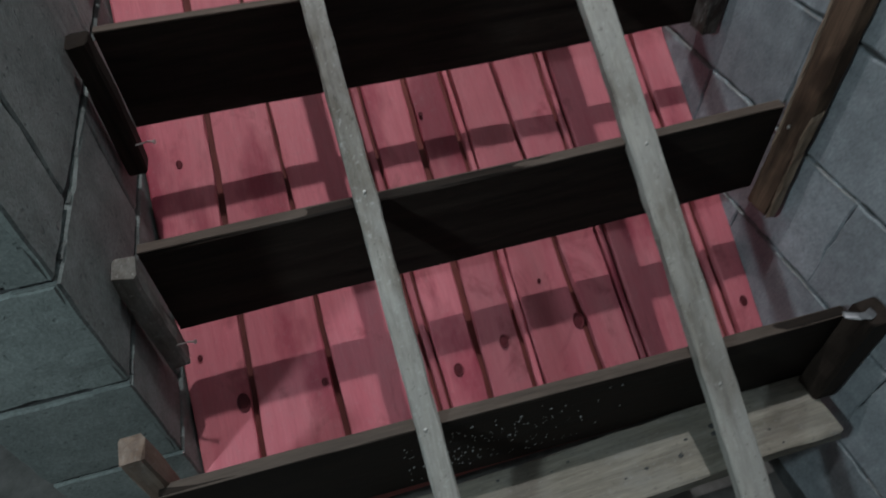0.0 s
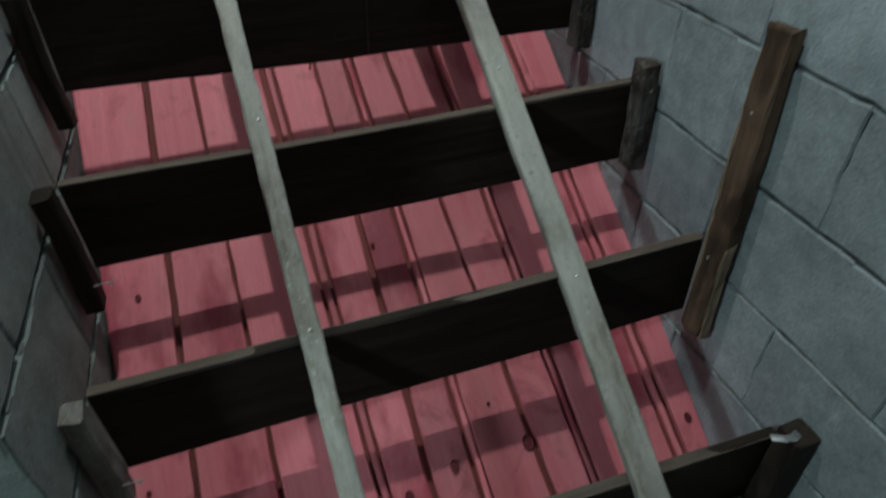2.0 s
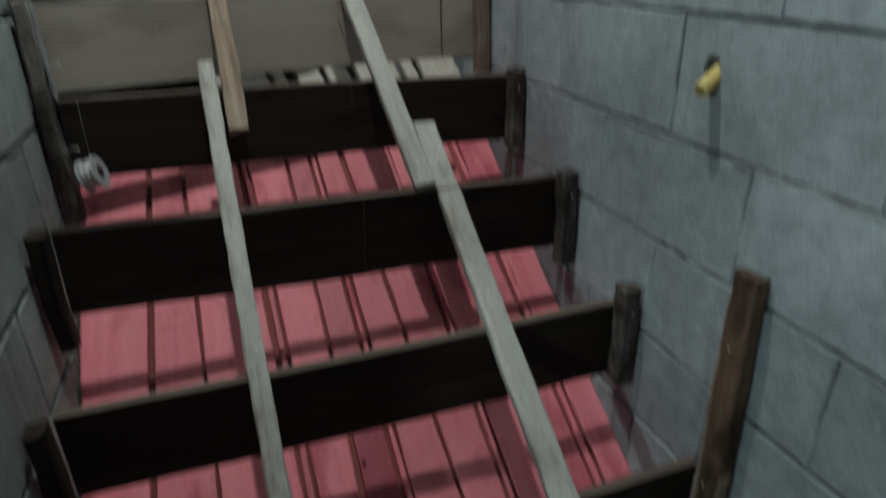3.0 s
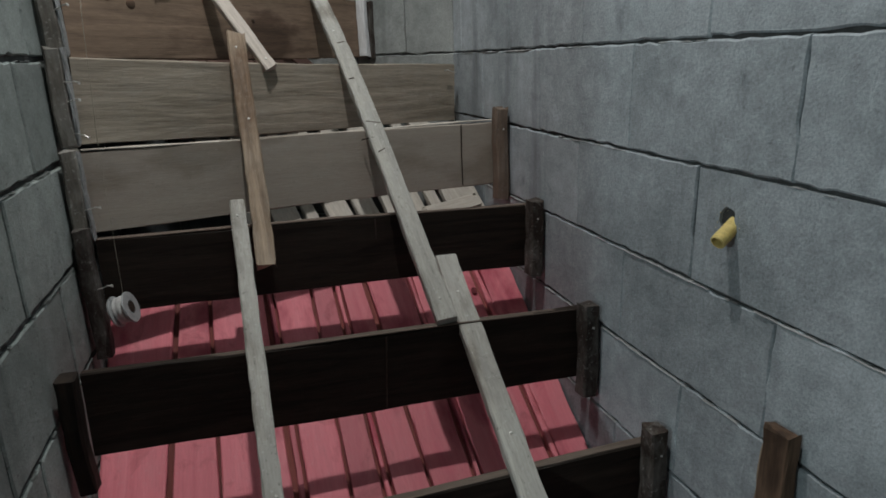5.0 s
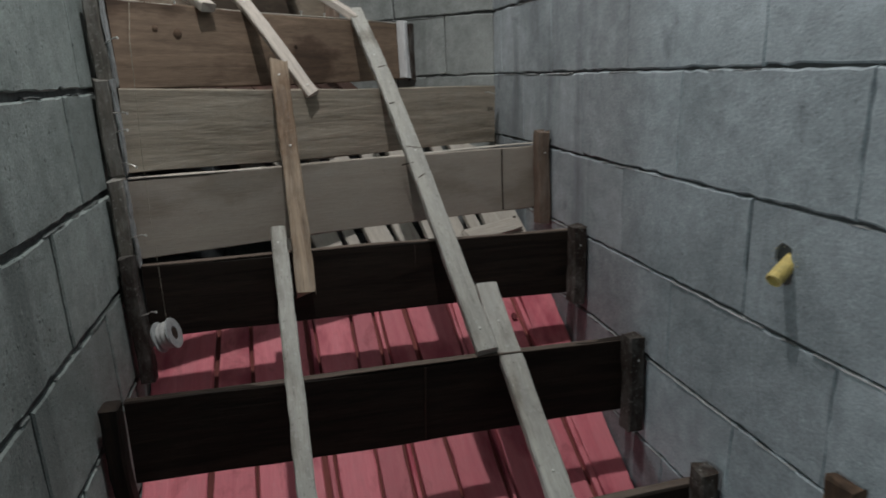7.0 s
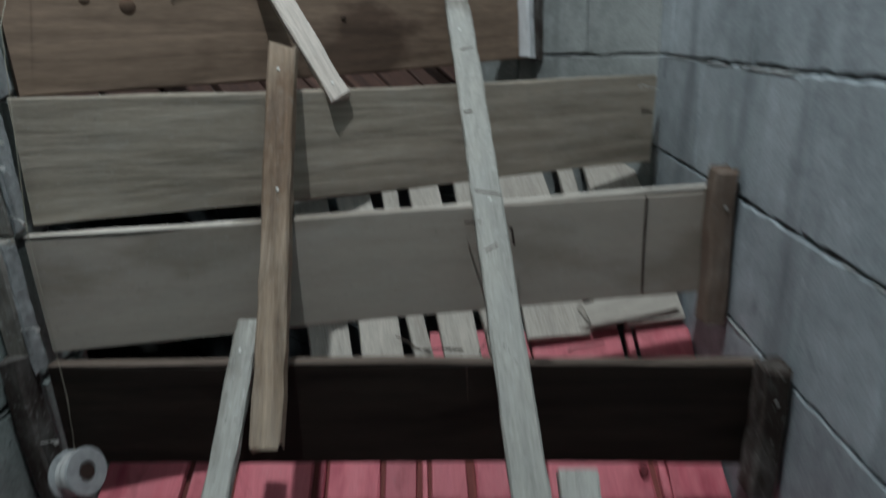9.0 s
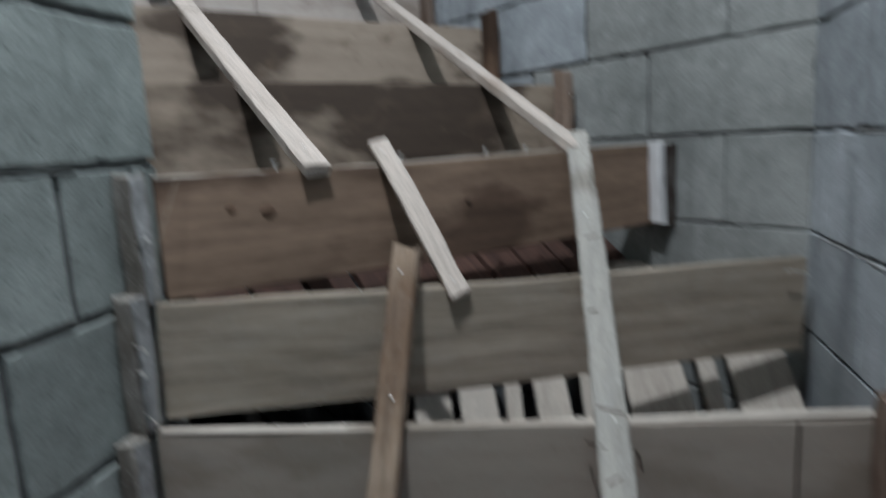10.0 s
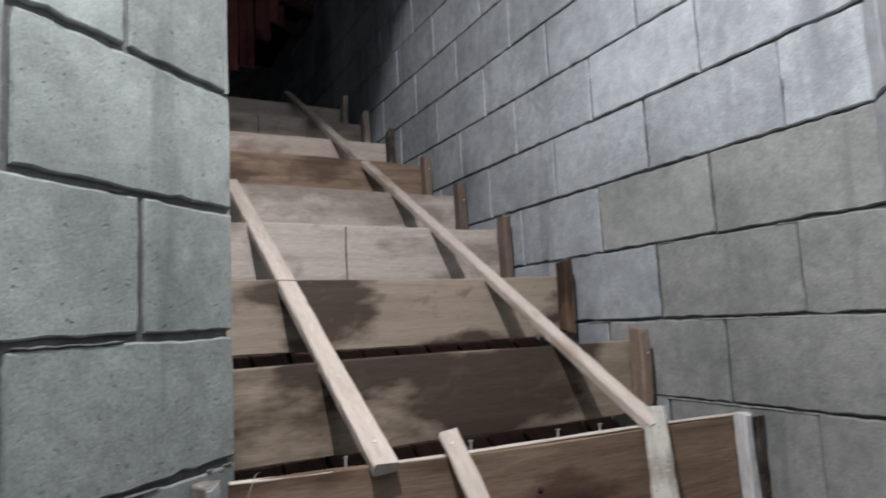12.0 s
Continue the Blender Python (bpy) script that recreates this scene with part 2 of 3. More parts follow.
M_STRING = plain("pale_string", (0.30, 0.28, 0.22), 0.8)
M_GROUT = plain("yellowed_foam", (0.36, 0.34, 0.24), 0.9)


# ---- mesh helpers ----
def mesh_of(bm, name, material):
    me = bpy.data.meshes.new(name)
    bm.normal_update()
    bm.to_mesh(me)
    bm.free()
    me.materials.append(material)
    return me


def thing(name, label, category, group="", at=(0, 0, 0), kind=""):
    ob = new(name)
    ob.empty_display_size = 0.05
    ob.location = at
    return tagged(ob, label, category, group, kind)


def part(name, bm, material, parent=None, label="", matrix=None):
    ob = new(name, mesh_of(bm, name, material))
    place(ob, parent, matrix)
    if label:
        ob["label"] = label
    return ob


def place(ob, parent=None, matrix=None):
    """Sets ob's world pose and its parent (parents are only moved, or turned as given)."""
    m = matrix or Matrix()
    if parent:
        ob.parent = parent
        base = parent.matrix_basis
        if parent.parent:
            base = parent.parent.matrix_basis @ base
        ob.matrix_basis = base.inverted() @ m
    else:
        ob.matrix_basis = m


def timber_bm(length, width, thick, seed=0, rough=0.0012, chamfer=0.0025, step=0.07, warp=0.002, ragged=0.0):
    """A sawn piece from x = 0 to length, y across, z through: eight-sided section, uneven along its edges; ragged: splintered ends."""
    rnd = random.Random(seed)
    bm = bmesh.new()
    n = max(2, int(length / step))
    c = min(chamfer, thick * 0.3, width * 0.3)
    hw, ht = width / 2, thick / 2
    prof = [(-hw, -ht + c), (-hw + c, -ht), (hw - c, -ht), (hw, -ht + c), (hw, ht - c), (hw - c, ht), (-hw + c, ht), (-hw, ht - c)]
    ph = [rnd.uniform(0, 6.28) for _ in range(4)]
    rings = []
    for i in range(n + 1):
        x = length * i / n
        oy = warp * math.sin(2.1 * x / max(length, 0.3) * 3 + ph[0])
        oz = 0.5 * warp * math.sin(1.7 * x / max(length, 0.3) * 3 + ph[1])
        ring = []
        for y, z in prof:
            ex = rnd.uniform(-ragged, ragged) if i in (0, n) else 0
            ring.append(bm.verts.new((x + ex, y + oy + rnd.uniform(-rough, rough), z + oz + rnd.uniform(-rough, rough) * 0.6)))
        rings.append(ring)
    for a, b in zip(rings, rings[1:]):
        for k in range(8):
            bm.faces.new((a[k], b[k], b[(k + 1) % 8], a[(k + 1) % 8]))
    bm.faces.new(rings[0])
    bm.faces.new(list(reversed(rings[-1])))
    bmesh.ops.recalc_face_normals(bm, faces=bm.faces)
    return bm


def along(p, q, up=(0, 0, 1)):
    """The pose whose x runs from p to q and whose z lies nearest to up; and the distance."""
    p, q = Vector(p), Vector(q)
    x = (q - p).normalized()
    y = Vector(up).cross(x).normalized()
    z = x.cross(y)
    m = Matrix((x, y, z)).transposed().to_4x4()
    m.translation = p
    return m, (q - p).length


def rod_bm(points, radius, sides=6):
    """A bent rod through the points."""
    bm = bmesh.new()
    pts = [Vector(p) for p in points]
    rings = []
    for i, p in enumerate(pts):
        t = (pts[min(i + 1, len(pts) - 1)] - pts[max(i - 1, 0)]).normalized()
        a = t.orthogonal().normalized()
        b = t.cross(a)
        rings.append([bm.verts.new(p + radius * (math.cos(6.2832 * k / sides) * a + math.sin(6.2832 * k / sides) * b)) for k in range(sides)])
    for r, s in zip(rings, rings[1:]):
        j0 = min(range(sides), key=lambda j: (s[j].co - r[0].co).length)
        for k in range(sides):
            bm.faces.new((r[k], r[(k + 1) % sides], s[(k + 1 + j0) % sides], s[(k + j0) % sides]))
    bm.faces.new(list(reversed(rings[0])))
    bm.faces.new(rings[-1])
    bmesh.ops.recalc_face_normals(bm, faces=bm.faces)
    return bm


def lathe_bm(profile, sides=20):
    """A turned solid about z from (radius, height) pairs, closed at both ends."""
    bm = bmesh.new()
    rings = [[bm.verts.new((r * math.cos(6.28319 * k / sides), r * math.sin(6.28319 * k / sides), z)) for k in range(sides)] for r, z in profile]
    for a, b in zip(rings, rings[1:]):
        for k in range(sides):
            bm.faces.new((a[k], a[(k + 1) % sides], b[(k + 1) % sides], b[k]))
    bm.faces.new(list(reversed(rings[0])))
    bm.faces.new(rings[-1])
    bmesh.ops.recalc_face_normals(bm, faces=bm.faces)
    return bm


def prism_bm(corners, z0, z1):
    bm = bmesh.new()
    lo = [bm.verts.new((x, y, z0)) for x, y in corners]
    hi = [bm.verts.new((x, y, z1)) for x, y in corners]
    n = len(corners)
    bm.faces.new(lo)
    bm.faces.new(hi)
    for k in range(n):
        bm.faces.new((lo[k], lo[(k + 1) % n], hi[(k + 1) % n], hi[k]))
    bmesh.ops.recalc_face_normals(bm, faces=bm.faces)
    return bm


# ---- plan ----
XR, XL = 0.84, -0.25                  # faces of the two side walls
CORNER = Vector((0.84, 2.80, 0))       # side wall meets back wall
TURN_ANGLE = radians(41.1)
DV = Vector((-math.cos(TURN_ANGLE), math.sin(TURN_ANGLE), 0))   # up the upper flight, along the back wall
NV = Vector((math.sin(TURN_ANGLE), math.cos(TURN_ANGLE), 0))    # into the back wall
NEWEL = Vector((XL, 2.293, 0))
END_Y = 1.162                          # free end of the inner wall
SLOPE = 0.65


def soffit_z(y):
    return 0.354 + SLOPE * (y - 1.33)


# ---- ground and shell ----
tagged(part("floor", prism_bm([(-4.5, -2.6), (3.0, -2.6), (3.0, 7.5), (-4.5, 7.5)], -0.25, -0.05), M_FLOOR), "rough grey concrete floor under the stair", "floor", kind="structure")
# Unseen ceiling and outer walls, added to close the place and bounce light.
tagged(part("ceiling", prism_bm([(-4.5, -2.6), (3.0, -2.6), (3.0, 7.5), (-4.5, 7.5)], 4.4, 4.55), M_CEIL), "unseen grey slab added above the stairwell to bounce light", "ceiling", kind="structure")
tagged(part("wall_south", prism_bm([(-4.5, -1.75), (XR, -1.75), (XR, -1.6), (-4.5, -1.6)], -0.05, 5.0), M_CEIL), "unseen grey wall added to close the foot of the stair", "wall", kind="structure")
tagged(part("wall_west", prism_bm([(-4.5, -1.6), (-4.35, -1.6), (-4.35, 7.5), (-4.5, 7.5)], -0.05, 5.0), M_CEIL), "plain grey wall", "wall", kind="structure")

# ---- block walls ----
def block_bm(length, height, depth, seed, worn=0.0021):
    """A concrete block: front face at y = 0, from x = 0, chamfered uneven arrises."""
    rnd = random.Random(seed)
    bm = bmesh.new()
    c = 0.003
    def ring(y, inset):
        a, b = inset, length - inset
        d, e = inset, height - inset
        pts = [(a + (b - a) * k / nx, d) for k in range(nx)] + [(b, d + (e - d) * k / nz) for k in range(nz)]
        pts += [(b - (b - a) * k / nx, e) for k in range(nx)] + [(a, e - (e - d) * k / nz) for k in range(nz)]
        return [bm.verts.new((x + j[0], y + rnd.uniform(-0.0004, 0.0004), z + j[1])) for (x, z), j in zip(pts, jag)]
    nx, nz = max(2, int(length / 0.022)), 7
    count = 2 * (nx + nz)
    jag = [(rnd.uniform(-worn, worn), rnd.uniform(-worn, worn)) for _ in range(count)]
    for _ in range(3):
        k = rnd.randrange(count)
        jag[k] = (jag[k][0] * 2.2, jag[k][1] * 2.2)
    front, edge, back = ring(0, c), ring(c, 0), ring(depth, 0)
    for a, b in ((front, edge), (edge, back)):
        for k in range(count):
            bm.faces.new((a[k], a[(k + 1) % count], b[(k + 1) % count], b[k]))
    bm.faces.new(front)
    bmesh.ops.recalc_face_normals(bm, faces=bm.faces)
    return bm


BLOCKS = {}


def block_mesh(length, material, seed, course, gap):
    key = (round(length, 3), material.name, seed % 3, course)
    if key not in BLOCKS:
        BLOCKS[key] = mesh_of(block_bm(length, course - gap, 0.05, int(1000 * key[0]) + key[2]), "block", material)
    return BLOCKS[key]


def lay_blocks(wall, origin, direction, inward, length, z0, rows, joints, material, skip=None, course=0.2, gap=0.0062):
    """Courses of blocks on a wall's face: joints[row parity] is the distance of one upright joint from the origin."""
    x = Vector(direction)
    m = Matrix((x, Vector(inward), Vector((0, 0, 1)))).transposed().to_4x4()
    rnd = random.Random(len(wall.name) * 7 + rows)
    for r in range(rows):
        z = z0 + course * r
        s = joints[r % len(joints)] % 0.4 - 0.4
        while s < length:
            a, b = max(s + 0.45 * gap, 0.0), min(s + 0.4 - 0.45 * gap, length)
            if b - a > 0.03 and not (skip and skip(a, b, z)):
                ob = new("block", block_mesh(round(b - a, 2), material(a, z) if callable(material) else material, rnd.randrange(3), course, gap))
                mm = m.copy()
                mm.translation = Vector(origin) + x * a + Vector((0, 0, z + gap / 2 + rnd.uniform(-0.001, 0.001))) + Vector(inward) * rnd.uniform(-0.0012, 0.0012)
                place(ob, wall, mm)
            s += 0.4


def mortar_wall(name, corners, z0, z1, label):
    return tagged(part(name, prism_bm(corners, z0, z1), M_MORTAR), label, "wall", kind="structure")


def wall_quad(p, d, inward, length, depth0=0.0085, depth1=0.14):
    p, d, inward = Vector(p), Vector(d), Vector(inward)
    return [tuple((p + d * a + inward * b)[:2]) for a, b in ((0, depth0), (length, depth0), (length, depth1), (0, depth1))]


PIPE_Y, PIPE_Z = 1.438, 1.310
wall_right = mortar_wall("wall_east", wall_quad((XR, -1.6, 0), (0, 1, 0), (1, 0, 0), 4.4, 0.0068), -0.05, 5.0, "bare grey concrete block side wall with recessed dark joints")
lay_blocks(wall_right, (XR, -1.6, 0), (0, 1, 0), (1, 0, 0), 4.4, -0.2 + 0.2, 21, (1.515 + 1.6, 1.32 + 1.6), M_BLOCK, lambda a, b, z: a - 1.6 < PIPE_Y < b - 1.6 and z < PIPE_Z < z + 0.2, gap=0.0054)
BACK_LEN = 5.2
wall_back = mortar_wall("wall_north", wall_quad(CORNER, DV, NV, BACK_LEN), -0.05, 5.0, "bare grey concrete block wall along the upper flight")
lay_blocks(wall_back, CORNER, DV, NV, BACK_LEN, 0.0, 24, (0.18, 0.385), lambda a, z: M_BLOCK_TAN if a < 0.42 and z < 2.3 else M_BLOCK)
wall_left = mortar_wall("wall_west_inner", [(XL - 0.007, END_Y + 0.007), (XL - 0.007, 2.283), (XL - 0.193, 2.283), (XL - 0.193, END_Y + 0.007)], -0.05, 5.0, "bare grey concrete block wall beside the lower flight")
INNER_Z, INNER_COURSE = -0.075, 0.21
INNER_JOINTS = [y - END_Y for y in (1.30, 1.50, 1.30, 1.50, 1.297, 1.577, 1.78, 1.975, 2.095, 1.897, 2.097, 1.897, 2.07, 1.88, 2.08, 1.90, 2.10, 1.90, 2.10, 1.90, 2.10, 1.90, 2.10, 1.90, 2.10)]
lay_blocks(wall_left, (XL, END_Y, 0), (0, 1, 0), (-1, 0, 0), 2.288 - END_Y, INNER_Z, 24, INNER_JOINTS, M_BLOCK_DIM, course=INNER_COURSE, gap=0.012)
lay_blocks(wall_left, (XL, END_Y, 0), (-1, 0, 0), (0, 1, 0), 0.20, INNER_Z, 24, (0.0, 0.0), M_BLOCK_DIM, course=INNER_COURSE, gap=0.012)
UP_LEN = 4.2
wall_up = mortar_wall("wall_upper_inner", wall_quad(NEWEL + DV * 0.012 - NV * 0.002, DV, -NV, UP_LEN), -0.05, 5.0, "grey concrete block wall on the inner side of the upper flight")
lay_blocks(wall_up, NEWEL + DV * 0.012, DV, -NV, UP_LEN, INNER_Z, 24, (0.2, 0.0), M_BLOCK_DIM, course=INNER_COURSE, gap=0.012)


def mortar_beads(wall, origin, direction, inward, length, z0, rows, course, seed, material):
    """Squeezed-out pale mortar along the upper lip of each course, broken and uneven."""
    rnd = random.Random(seed)
    x, n = Vector(direction), Vector(inward)
    verts, faces = [], []
    for r in range(1, rows):
        z = z0 + course * r - 0.0035
        s, last = 0.0, None
        size = 0.0
        while s < length:
            size = max(0.0, min(0.0026, size + rnd.uniform(-0.0013, 0.00115)))
            p = Vector(origin) + x * s + Vector((0, 0, z + rnd.uniform(-0.0012, 0.0012)))
            if size > 0.0008:
                base = len(verts)
                verts += [tuple(p + n * 0.005 + Vector((0, 0, size * 0.9))), tuple(p - n * size * 0.75), tuple(p + n * 0.002 - Vector((0, 0, size * 1.3)))]
                if last is not None:
                    for k in range(3):
                        faces.append((last + k, last + (k + 1) % 3, base + (k + 1) % 3, base + k))
                last = base
            else:
                last = None
            s += rnd.uniform(0.010, 0.022)
    me = bpy.data.meshes.new("mortar_bead")
    me.from_pydata(verts, [], faces)
    me.materials.append(material)
    ob = new("mortar_bead", me)
    place(ob, wall)
    tagged(ob, "pale squeezed-out mortar along the joints", kind="stuff")


mortar_beads(wall_right, (XR, 0.2, 0), (0, 1, 0), (1, 0, 0), 2.58, 0.0, 14, 0.2, 1, M_MORTAR_PALE)
mortar_beads(wall_back, CORNER + DV * 0.01, DV, NV, 3.2, 0.0, 20, 0.2, 2, M_MORTAR_PALE)
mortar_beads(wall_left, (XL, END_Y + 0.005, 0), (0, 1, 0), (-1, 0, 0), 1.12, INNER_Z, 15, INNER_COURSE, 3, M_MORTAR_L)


def pierced_block():
    """The block through which the conduit comes, with a ragged hole."""
    rnd = random.Random(5)
    y0, y1, z0, z1 = 1.1178, 1.5122, 1.2031, 1.3969
    bm = bmesh.new()
    outer = [bm.verts.new((XR, y, z)) for y, z in ((y0, z0), (y1, z0), (y1, z1), (y0, z1))]
    inner = []
    for k in range(14):
        a = 6.28319 * k / 14
        r = 0.0185 * (1 + rnd.uniform(-0.18, 0.22))
        inner.append(bm.verts.new((XR, PIPE_Y + r * math.cos(a), PIPE_Z + 0.008 + 1.25 * r * math.sin(a))))
    edges = [bm.edges.new((l[k], l[(k + 1) % len(l)])) for l in (outer, inner) for k in range(len(l))]
    bmesh.ops.triangle_fill(bm, use_beauty=True, edges=edges)
    got = bmesh.ops.extrude_face_region(bm, geom=list(bm.faces))
    bmesh.ops.translate(bm, verts=[v for v in got["geom"] if isinstance(v, bmesh.types.BMVert)], vec=(0.006, 0, 0))
    bmesh.ops.recalc_face_normals(bm, faces=bm.faces)
    part("pierced_block", bm, M_BLOCK, wall_right, "block with a ragged hole for a conduit")


pierced_block()


# ---- formwork soffit: painted planks up the slope ----
soffit = thing("soffit_formwork", "red-painted plank formwork sloping under the lower flight", "formwork", at=(0.3, 1.5, 0.3))
# each joint: its place across at the low and the high end, and the gap's width; a wide gap holds a thin lath
GAPS = ((-0.247, -0.243, 0.0), (-0.150, -0.086, 0.012), (0.002, -0.010, 0.009), (0.184, 0.138, 0.030), (0.272, 0.252, 0.011), (0.368, 0.322, 0.026), (0.496, 0.396, 0.012), (0.582, 0.525, 0.024), (0.775, 0.725, 0.030), (0.839, 0.837, 0.0))
LOW_Y, HIGH_Y = 1.10, 2.36


def slope_pose(xa, xb, ya, yb, lift):
    return along((xa, ya, soffit_z(ya) + lift), (xb, yb, soffit_z(yb) + lift))


for i, (a, b) in enumerate(zip(GAPS, GAPS[1:])):
    reach = 1.1 if a[0] > 0.3 else 1.0                      # the planks by the outer wall run on under the turn
    top_y = LOW_Y + (HIGH_Y - LOW_Y) * reach
    a, b = [(g[0], g[0] + (g[1] - g[0]) * reach, g[2]) for g in (a, b)]
    low_w, high_w = b[0] - a[0] - (a[2] + b[2]) / 2, b[1] - a[1] - (a[2] + b[2]) / 2
    low_x, high_x = (a[0] + b[0]) / 2 + (a[2] - b[2]) / 4, (a[1] + b[1]) / 2 + (a[2] - b[2]) / 4
    m, length = slope_pose(low_x, high_x, LOW_Y, top_y, -0.0135 - 0.003 * (i % 3 == 1))
    bm = timber_bm(length, low_w, 0.018, seed=40 + i, warp=0.002, rough=0.0011, step=0.04)
    for v in bm.verts:
        v.co.y *= 1 + (high_w / low_w - 1) * v.co.x / length
    part("plank", bm, M_PINK, soffit, "", m)
    if b[2] > 0.02:
        m, length = slope_pose(b[0] + 0.002, b[1] + 0.002, LOW_Y, top_y, -0.0165)
        part("lath", timber_bm(length, b[2] * 0.42, 0.018, seed=60 + i, warp=0.002, step=0.05), M_PINK, soffit, "thin lath filling a wide joint", m)
# Added boards colour the gaps dark red, as light bouncing between planks would.
for i in range(4):
    m, length = slope_pose(-0.117 + 0.272 * i, -0.117 + 0.272 * i, LOW_Y, HIGH_Y, -0.033)
    part("backing_board", timber_bm(length, 0.266, 0.014, seed=80 + i, warp=0.001), M_REDBROWN, soffit, "added dark red board that tints the plank gaps", m)
for i, y in enumerate((1.12, 1.64, 2.16)):
    m, length = along((-0.21, y, soffit_z(y) - 0.09), (0.82, y, soffit_z(y) - 0.09))
    part("joist", timber_bm(length, 0.05, 0.08, seed=70 + i), M_REDBROWN, soffit, "dark joist under the planks", m)
# knots in the planks; those at x 0.223 and 0.32 paint faint shadows
for i, (x, y, r) in enumerate(((0.472, 1.236, 0.013), (0.418, 1.313, 0.004), (0.279, 1.626, 0.005), (-0.215, 1.326, 0.005), (-0.183, 1.624, 0.007), (-0.159, 1.247, 0.014), (0.223, 1.211, 0.010), (-0.017, 1.246, 0.006), (0.70, 2.243, 0.010), (0.815, 1.196, 0.009), (0.32, 1.235, 0.010))):
    r *= 0.74
    bm = lathe_bm([(r, -0.001), (r * 0.92, 0.0012), (r * 0.62, 0.0004), (r * 0.35, 0.0014)], 12)
    m, _ = along((x, y, soffit_z(y) + 0.0002), (x, y + 1, soffit_z(y + 1) + 0.0002))
    part("knot", bm, M_KNOT, soffit, "dark knot in the plank", m @ Matrix.Diagonal((1.7, 1.15, 1, 1)))

# bare planks where the stair turns
turn_soffit = thing("turn_formwork", "bare dusty planks laid under the turning steps", "formwork", at=(0.4, 2.5, 1.1))
for i, (x0, y0, w) in enumerate(((0.775, 2.475, 0.118), (0.683, 2.470, 0.036), (0.585, 2.450, 0.125), (0.482, 2.41, 0.066), (0.403, 2.37, 0.072), (0.333, 2.36, 0.036), (0.260, 2.36, 0.080), (0.168, 2.35, 0.080))):
    z0 = soffit_z(y0) + 0.014
    x1 = x0 - 0.05 - 0.02 * i
    m, length = along((x0, y0, z0), (x1, y0 + 0.62, z0 + 0.385))
    part("plank", timber_bm(length, w, 0.02, seed=90 + i, warp=0.004, ragged=0.006), M_TANPLANK, turn_soffit, "", m)
m, length = along((0.63, 2.47, 1.128), (0.80, 2.50, 1.150), up=(0.1, -0.4, 0.8))
tagged(part("broken_plank", timber_bm(length, 0.055, 0.012, seed=3, ragged=0.02, rough=0.002), M_TANPLANK, None, "", m), "short splintered bare plank lying on the formwork", "plank")

# planks under the upper flight
up_soffit = thing("upper_formwork", "dark brown planks under the upper flight", "formwork", at=(-0.3, 3.0, 1.6))
for i in range(10):
    lat = -0.06 - i * 0.105
    p = CORNER + DV * 0.45 + NV * lat
    q = CORNER + DV * 3.2 + NV * lat
    m, length = along((p.x, p.y, 1.49), (q.x, q.y, 3.33))
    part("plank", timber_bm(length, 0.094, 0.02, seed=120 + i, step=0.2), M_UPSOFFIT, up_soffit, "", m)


# ---- riser boards ----
def riser(name, left, right, z_left, z_right, height, material, label, thick=0.02, seed=0, joint=None, edge=None):
    """An upright board from left to right (plan points of its front face), tops at z_left and z_right."""
    l, r = Vector((*left, z_left - height / 2)), Vector((*right, z_right - height / 2))
    flat = Vector((r.x - l.x, r.y - l.y, 0)).normalized()
    front = Vector((flat.y, -flat.x, 0))
    m, length = along(l - front * thick / 2, r - front * thick / 2, up=front)
    ob = thing(name, label, "board", "riser boards of the stair formwork", at=tuple(0.5 * (l + r) - Vector((0, 0, height / 2))))
    part("panel", timber_bm(length, height, thick, seed=seed, step=0.08, warp=0.0025), material, ob, "", m)
    if edge:
        # Worn edge, its colour also lightened for the light on top.
        e = m @ Matrix.Translation((0, height / 2 + 0.0012, 0))
        part("top_edge", timber_bm(length, 0.0025, thick * 0.94, seed=seed + 1, rough=0.0006, chamfer=0.0006, step=0.05, warp=0.0025), edge, ob, "worn top edge, coloured paler for the light on it", e)
    if joint:
        j = m @ pose(length * joint, -height / 2 + 0.004, thick / 2 + 0.0006, 0, 0, 90)
        part("joint_line", timber_bm(height - 0.008, 0.0035, 0.0016, seed=seed, rough=0.0004, chamfer=0.0004), M_WIRE, ob, "dark butt joint", j)
    return ob


DARKLAB = "dark oil-soaked plywood riser board set on edge between the walls"
